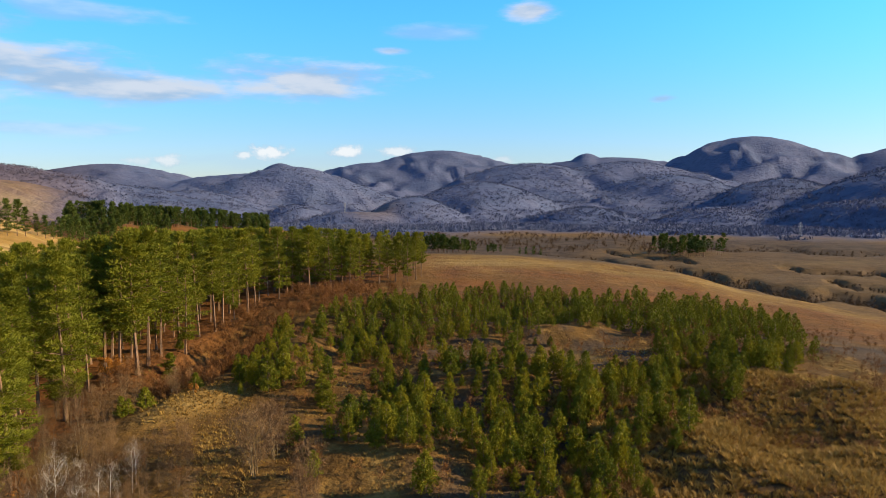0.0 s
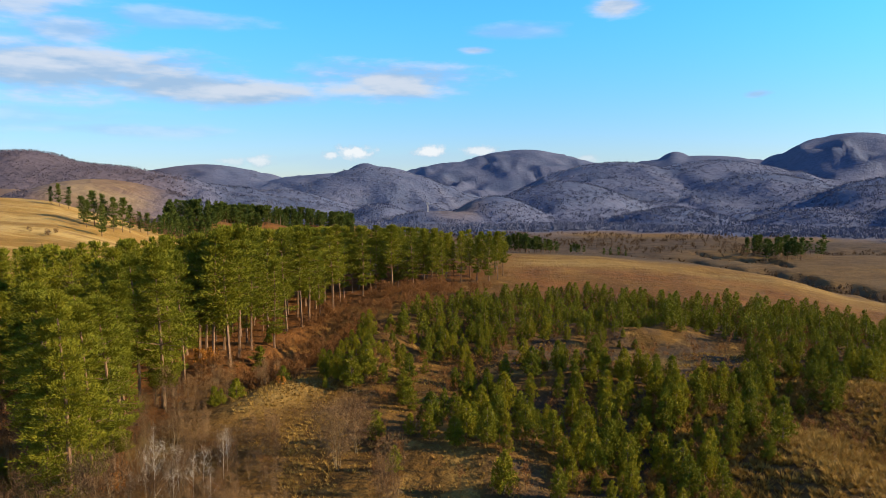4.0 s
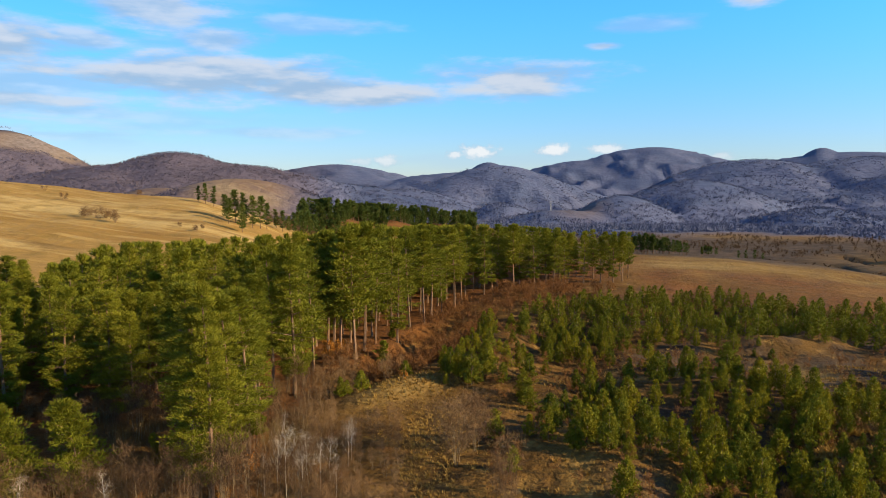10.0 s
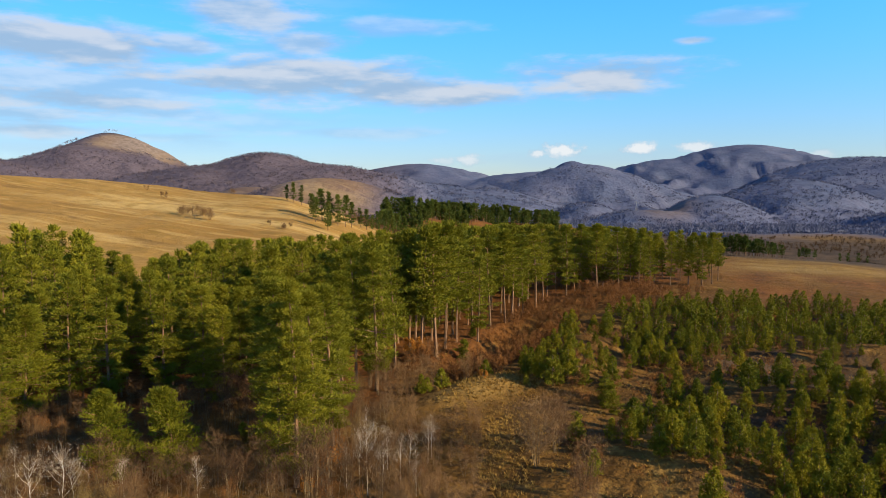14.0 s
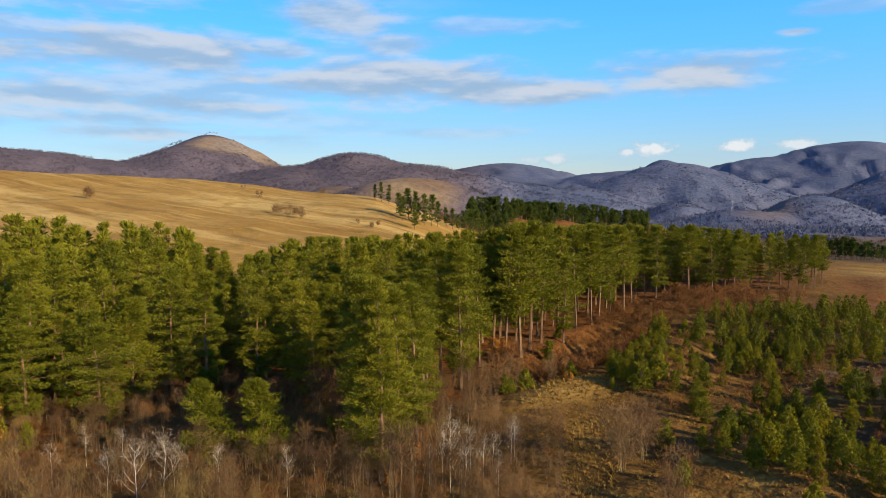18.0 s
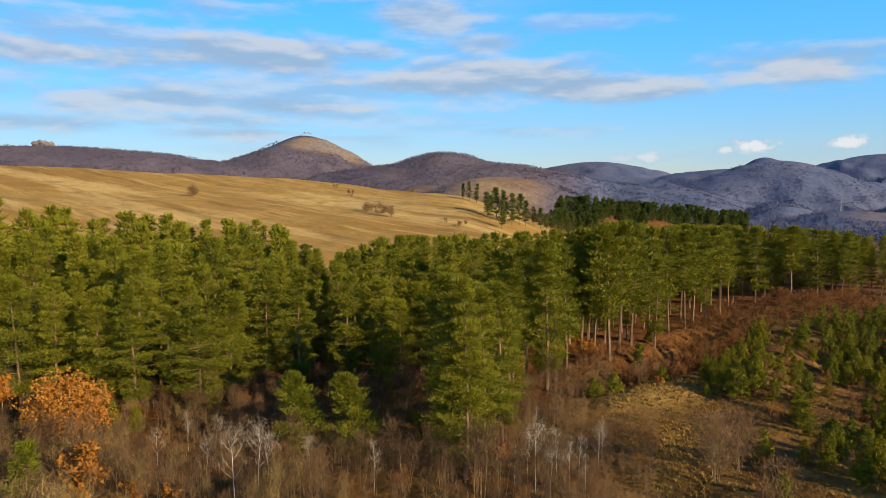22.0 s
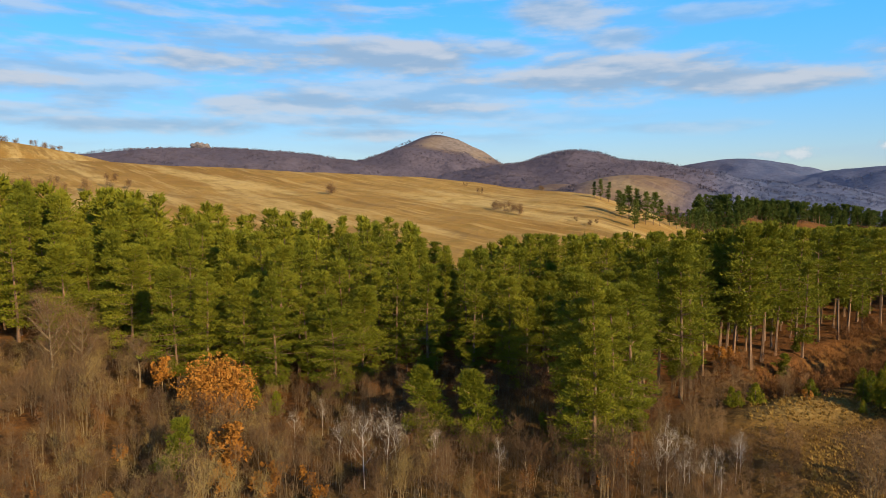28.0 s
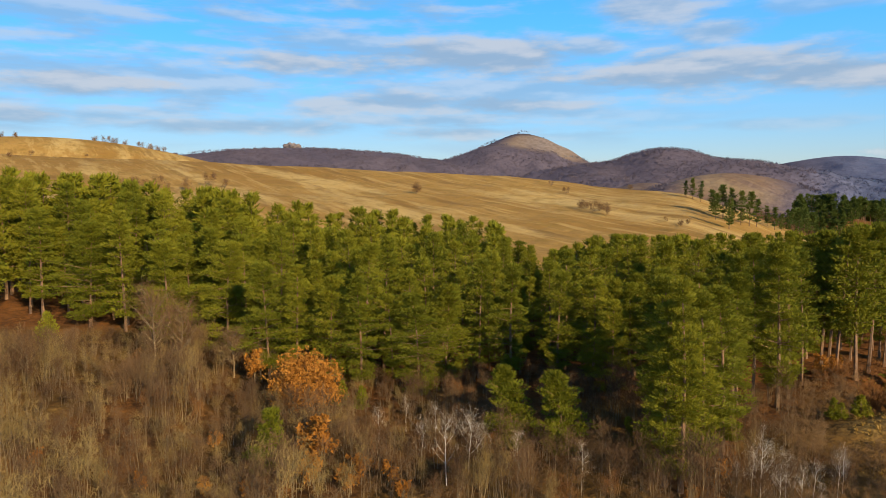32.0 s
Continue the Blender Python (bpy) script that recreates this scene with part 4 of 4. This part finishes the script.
joined("scrub", thin_kinds, tall_rest, [M_BARK_GREY, M_TWIG], "leafless grey-brown scrub filling the foreground", "scrub")

russet_band = scrub_places(160, 6000, 3, 31, 96, 192, 2.5, lambda a, d, n: np.interp(a, (3, 9, 13, 17, 19), (172, 160, 142, 114, 106)) < d + 3 * n < np.interp(a, FRONT_AZ, FRONT_R) - 1 and n > -0.35)
joined("russet_thicket", [bare_tree(162 + k, 3.0, 1.6, 4, 3, 300, 0.01, 1.0, 0.65, 0.024, boughs=1, lite=True) for k in range(3)],
       [(i % 3, p[2], p[3], 0.65 + 0.7 * ((i * 7) % 10) / 10) for i, p in enumerate(russet_band)], [M_TWIG_RED, M_TWIG_RED], "russet leafless thicket at the foot of the pines", "scrub")
russet = scrub_places(161, 2800, -33, 13, 64, 166, 3.0, lambda a, d, n: n > -0.1 and not in_clearing(a, d))
joined("russet_scrub", [bare_tree(165 + k, 2.8, 1.3, 3, 2, 150, 0.009, 1.0, 0.6, 0.022, boughs=1, lite=True) for k in range(3)], [(i % 3, p[2], p[3], 0.5 + 0.6 * ((i * 7) % 10) / 10) for i, p in enumerate(russet)],
       [M_TWIG_RED, M_TWIG_RED], "russet leafless undergrowth between the young pines", "scrub")


# ---- grass ----
def grass_tuft(seed, blades, h, spread):
    rng = np.random.RandomState(seed)
    pile = Pile()
    a = rng.uniform(0, 6.28, blades)
    out = np.stack([np.cos(a), np.sin(a), np.zeros(blades)], 1)
    root = out * rng.uniform(0, 0.35, (blades, 1)) * spread
    tip = root + out * rng.uniform(0.2, 0.9, (blades, 1)) * spread + np.array((0, 0, 1)) * rng.uniform(0.5, 1.0, (blades, 1)) * h
    side = np.stack([-np.sin(a), np.cos(a), np.zeros(blades)], 1) * 0.07
    pile.add(np.stack([root + side, root - side, tip], 1).reshape(-1, 3), np.arange(3 * blades).reshape(-1, 3))
    return pile.arrays()


tussocks = scrub_places(170, 9000, -34, -9, 60, 118, 0.8, lambda a, d, n: a < -9 - (d - 60) * 0.08 or n < -0.35)
sward = scrub_places(171, 16000, -34, 24, 60, 128, 0.85, lambda a, d, n: n < -0.15 or in_clearing(a, d))
sward += scrub_places(173, 3500, 12, 22, 62, 114, 0.7, lambda a, d, n: in_clearing(a, d))
joined("grass_tussocks", [(grass_tuft(180 + k, 34, 0.7, 0.75),) for k in range(4)], [(i % 4, p[2], p[3], 0.7 + 0.7 * ((i * 13) % 17) / 17) for i, p in enumerate(tussocks)], [M_GRASS],
       "straw-coloured tussocks of dead grass", "grass")
joined("dry_grass", [(grass_tuft(190 + k, 9, 0.42, 0.5),) for k in range(4)], [(i % 4, p[2], p[3], 0.6 + 0.7 * ((i * 11) % 13) / 13) for i, p in enumerate(sward)], [M_GRASS],
       "patchy dry grass of the clearing", "grass")

# ---- the meadow hill and beyond ----
FARTHER = dict(clumps=70, blades=10, size=0.7, sides=4, pad=1.0)
hill_pines = Grove([plant("pine_tree", [("trunk", w, M_BARK), ("crown", l, M_NEEDLE_FAR)], "dark green pine on the meadow's edge", "pine tree", "pines on the meadow") for w, l in (tall_pine(200 + k, 15, 0.2, 2.6, **FARTHER) for k in range(3))], [15, 15, 15])
for i, (az, r, h) in enumerate(((35.6, 412, 11.4), (35.0, 407, 11), (36.1, 415, 9), (33.4, 352, 15.8), (32.7, 350, 15.7), (32.1, 348, 15.5), (31.5, 356, 15.8), (32.9, 326, 13.3), (28.9, 388, 11.3), (29.8, 376, 11.0),
                                (27.6, 440, 12.5), (34.1, 360, 12), (31.0, 362, 13), (30.3, 380, 10), (28.2, 400, 11), (27.0, 430, 9), (26.0, 445, 9.5), (29.3, 384, 8.5), (33.9, 345, 12))):
    hill_pines.put(i % 3, az, r, h)
meadow_bushes = Grove([plant("meadow_tree", [("trunk", w, M_BARK_GREY), ("crown", l, M_TWIG_PALE)], "rounded leafless tree alone on the meadow", "bare tree", "trees on the meadow")
                       for w, l in (bare_tree(210 + k, 8, 4.3, 4, 8, 1700, 0.014, 0.6, 0.9, 0.036) for k in range(3))], [8, 8, 8])
for i, (az, r, h) in enumerate(((57.5, 392, 9.2), (73.7, 402, 9.5), (75.4, 387, 9.3), (76.8, 389, 5.6), (80.0, 388, 6.5), (78.4, 393, 6.1), (44.0, 348, 6.6), (43.1, 336, 6.8), (42.1, 330, 7.8), (42.6, 342, 6.5), (45.3, 408, 5.2),
                                (40.3, 440, 4.4), (36.4, 309, 3.8), (37.5, 318, 2.8), (40.4, 252, 3), (39.9, 256, 2.6), (46.5, 442, 4), (43.6, 352, 4.6), (35.9, 316, 3), (86.1, 590, 6.5), (87.1, 590, 4.5), (87.0, 506, 4.8), (85.7, 524, 4.6), (84.3, 560, 4),
                                (81.6, 706, 8.5), (80.9, 706, 9.5), (80.3, 708, 9.5), (79.6, 708, 8), (78.5, 706, 8.5), (77.9, 704, 9.5), (77.4, 702, 9), (76.9, 700, 8), (86.6, 700, 8), (87.4, 702, 9), (77.4, 392, 8), (79.0, 390, 8.5), (81.2, 396, 8), (72.6, 398, 6), (82.2, 640, 3.5), (30.8, 396, 6), (30.1, 402, 6), (29.4, 408, 5.5), (28.5, 416, 5))):
    meadow_bushes.put(i % 3, az, r, h, (0.5 if r > 600 else 0.24) * h)

rng_far = np.random.RandomState(9)
belt = []
for _ in range(430):  # the long belt of pines that runs down behind the wood
    u = rng_far.rand()
    az, r = 28.6 - 14.5 * u, 535 + 238 * u + rng_far.uniform(-58, 20)
    belt.append((int(rng_far.randint(3)), *at(az, r), rng_far.uniform(12.5, 15.5) / 15))
for _ in range(46):  # the row over the brow of the grass
    u = rng_far.rand()
    belt.append((int(rng_far.randint(3)), *at(1.6 - 6.4 * u, 262 + 10 * rng_far.rand() + 12 * u), (7.6 - 4.2 * u) * rng_far.uniform(0.8, 1.1) / 15))
for _ in range(44):  # the copse in the valley fields
    belt.append((int(rng_far.randint(3)), *at(rng_far.normal(-19.3, 1.15), rng_far.uniform(600, 660)), rng_far.uniform(11, 17) / 15))
for az, r, h in ((-6.8, 300, 4), (-7.4, 302, 4.4), (-6.3, 298, 3.6), (-8.0, 306, 3.4)):
    belt.append((1, *at(az, r), h / 15))
joined("pine_belt", [tall_pine(220 + k, 15, 0.3, 2.5, clumps=44, blades=7, size=1.0, sides=3, pad=1.15) for k in range(3)], belt, [M_BARK, M_NEEDLE_FAR], "distant belts and copses of dark pines", "pine wood")

hedge = []
for _ in range(1900):  # leafless thickets on the valley floor
    az, r = rng_far.uniform(-20, 14), rng_far.uniform(615, 870)
    x, y = at(az, r)
    if swell(np.array([x]), np.array([y]), 130, 61, 3)[0] > -0.15:
        hedge.append((int(rng_far.randint(3)), x, y, rng_far.uniform(0.35, 0.75)))
for _ in range(16000):  # scrub along the eroded banks
    az, r = rng_far.uniform(-35, -5), rng_far.uniform(340, 740)
    if len(hedge) < 2300 and trenches(np.array([r]), np.array([az]))[0] > 0.35:
        hedge.append((int(rng_far.randint(3)), *at(az, r), rng_far.uniform(0.3, 0.65)))
for _ in range(200):
    az, r = rng_far.uniform(17, 31), rng_far.uniform(425, 520)
    hedge.append((int(rng_far.randint(3)), *at(az, r), rng_far.uniform(0.4, 0.8)))
joined("hedges", [bare_tree(230 + k, 7, 3.2, 2, 2, 80, 0.012, 0.7, 1.6, 0.15, boughs=1, lite=True) for k in range(3)], hedge, [M_TWIG, M_TWIG], "leafless brown hedges in the valley", "hedge")


def far_woods():
    """The leafless woods on the hills: one crown of twigs for each tree."""
    rng = np.random.RandomState(31)
    n = 62000
    az = rng.uniform(-37, 93, n)
    r = np.exp(rng.uniform(math.log(800), math.log(2500), n))
    x, y = -r * np.sin(np.radians(az)), r * np.cos(np.radians(az))
    z = ground_z(x, y)
    n1 = swell(x, y, 300, 40, 4)
    ok = (r + 90 * n1 > 900) & (z > -37)
    ok &= ~((np.abs(az - 33) < 4.6) & (np.abs(r - 1090) < 170)) & ~((np.abs(az - 40) < 5) & (np.abs(r - 1200) < 80))
    ok &= ~((np.abs(az - 6.0) < 2.3) & (np.abs(r - 1290) < 110)) & ~((az > 77) & (r < 880))
    tx, ty = at(46.9, 2230)
    ok &= ((x - tx) / 88) ** 2 + ((y - ty) / 150) ** 2 > 0.9
    ok &= swell(x, y, 240, 90, 3) > -0.62
    x, y, z, az = x[ok], y[ok], z[ok], az[ok]
    lift = rng.uniform(0.0, 1.6, len(x))
    # right-hand woods carry the haze blue, left-hand ones only a little
    for side, mt, label in ((az < 27, M_WOODS, "leafless woods over the far hills, tinted with haze blue"), (az >= 27, M_WOODS_RED, "leafless purple-brown woods over the hills, slightly haze-tinted")):
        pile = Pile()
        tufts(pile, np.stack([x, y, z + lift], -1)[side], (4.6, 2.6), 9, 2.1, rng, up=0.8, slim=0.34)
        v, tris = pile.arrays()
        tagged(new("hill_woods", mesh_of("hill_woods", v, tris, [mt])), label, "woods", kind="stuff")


far_woods()


# ---- landmarks ----
def stone_material():
    m, nt, bsdf = make_material("pale_rock")
    c = blend(nt, band(nt, grain(nt, 0.12, 5, 0.65), 0.35, 0.65), (0.12, 0.1, 0.098), (0.21, 0.175, 0.165))
    link_or_set(nt, bsdf.inputs["Base Color"], c)
    bsdf.inputs["Roughness"].default_value = 0.9
    relief(nt, bsdf, grain(nt, 0.3, 5), 0.8, 1.5)
    return m


M_ROCK = stone_material()
m_white, nt_white, b_white = make_material("pale_stone")
link_or_set(nt_white, b_white.inputs["Base Color"], blend(nt_white, band(nt_white, grain(nt_white, 1.5), 0.3, 0.7), (0.5, 0.48, 0.44), (0.72, 0.71, 0.68)))
b_white.inputs["Roughness"].default_value = 0.7
m_steel, nt_steel, b_steel = make_material("galvanised_steel")
link_or_set(nt_steel, b_steel.inputs["Base Color"], blend(nt_steel, band(nt_steel, grain(nt_steel, 0.8), 0.3, 0.7), (0.3, 0.3, 0.31), (0.42, 0.42, 0.43)))
b_steel.inputs["Metallic"].default_value, b_steel.inputs["Roughness"].default_value = 0.5, 0.5


def crag(name, w, d, h, seed, label, category, m, mt):
    """A weathered block: a subdivided ball squared off and roughened."""
    bm = bmesh.new()
    bmesh.ops.create_icosphere(bm, subdivisions=4, radius=1)
    for v in bm.verts:
        c = v.co.copy()
        k = max(abs(c.x), abs(c.y), abs(c.z)) ** 0.7
        c = c / k
        f = 1 + 0.3 * noise.noise(c * 1.6 + Vector((seed, 0, 0))) + 0.16 * noise.noise(c * 4.5 + Vector((0, seed, 0)))
        v.co = Vector((c.x * w * f, c.y * d * f, max(-0.3, c.z * (1 + 0.6 * noise.noise(Vector((c.x * 2.2, c.y * 2.2, seed))))) * h))
    me = bpy.data.meshes.new(name)
    bm.to_mesh(me)
    bm.free()
    me.materials.append(mt)
    ob = tagged(new(name, me), label, category)
    ob.matrix_basis = m
    return ob


crag("rock_tower", 24, 20, 15, 3.0, "weathered rock tower on the wooded ridge", "rock", spot(67.4, 2000, sink=4, turn=20), M_ROCK)
crag("boulder", 0.42, 0.3, 0.24, 5.0, "pale boulder in the small clearing", "boulder", spot(-10.6, 119, sink=0.02, turn=10), m_white)
for i, (az, r, s) in enumerate(((46.0, 2190, 6), (45.4, 2200, 8), (44.9, 2210, 7), (44.5, 2220, 6), (49.6, 2090, 4))):
    crag("cliff", s, s * 0.8, s * 0.8, 7.0 + i, "pale cliff on the flank of the cone", "cliff", spot(az, r, sink=2, turn=az), M_ROCK)


def beam(bm, a, b, w):
    a, b = Vector(a), Vector(b)
    q = (b - a).to_track_quat("Z", "Y").to_matrix().to_4x4()
    bmesh.ops.create_cube(bm, size=1, matrix=Matrix.Translation((a + b) / 2) @ q @ Matrix.Diagonal((w, w, (b - a).length, 1)))


def lattice_mast(az, r, h):
    """A lattice power mast: four legs, bracing and three cross-arms."""
    root = tagged(new("power_mast"), "pale steel lattice power mast on a hillside", "power mast", "power masts")
    half = h * 0.07

    def piece(name, segs, w):
        bm = bmesh.new()
        for a, b in segs:
            beam(bm, a, b, w)
        me = bpy.data.meshes.new(name)
        bm.to_mesh(me)
        bm.free()
        me.materials.append(m_steel)
        ob = new(name, me)
        ob.parent = root
    for sx2, sy2 in ((1, 1), (1, -1), (-1, 1), (-1, -1)):
        piece("leg", [((sx2 * half, sy2 * half, 0), (sx2 * half * 0.2, sy2 * half * 0.2, h))], 0.22)
    braces = []
    for i in range(7):
        f, g = i / 7, (i + 1) / 7
        k0, k1 = half * (1 - 0.8 * f), half * (1 - 0.8 * g)
        for sy2 in (1, -1):
            braces += [((-k0, sy2 * k0, f * h), (k1, sy2 * k1, g * h)), ((k0, sy2 * k0, f * h), (-k1, sy2 * k1, g * h))]
    piece("bracing", braces, 0.1)
    for f, w in ((0.72, 4.2), (0.83, 3.6), (0.94, 2.6)):
        piece("cross_arm", [((-w, 0, f * h), (w, 0, f * h)), ((-w, 0, f * h), (0, 0, f * h + 1.2)), ((w, 0, f * h), (0, 0, f * h + 1.2))], 0.16)
    root.matrix_basis = spot(az, r, turn=20)


lattice_mast(8.0, 1240, 17)
lattice_mast(-27.2, 880, 17)
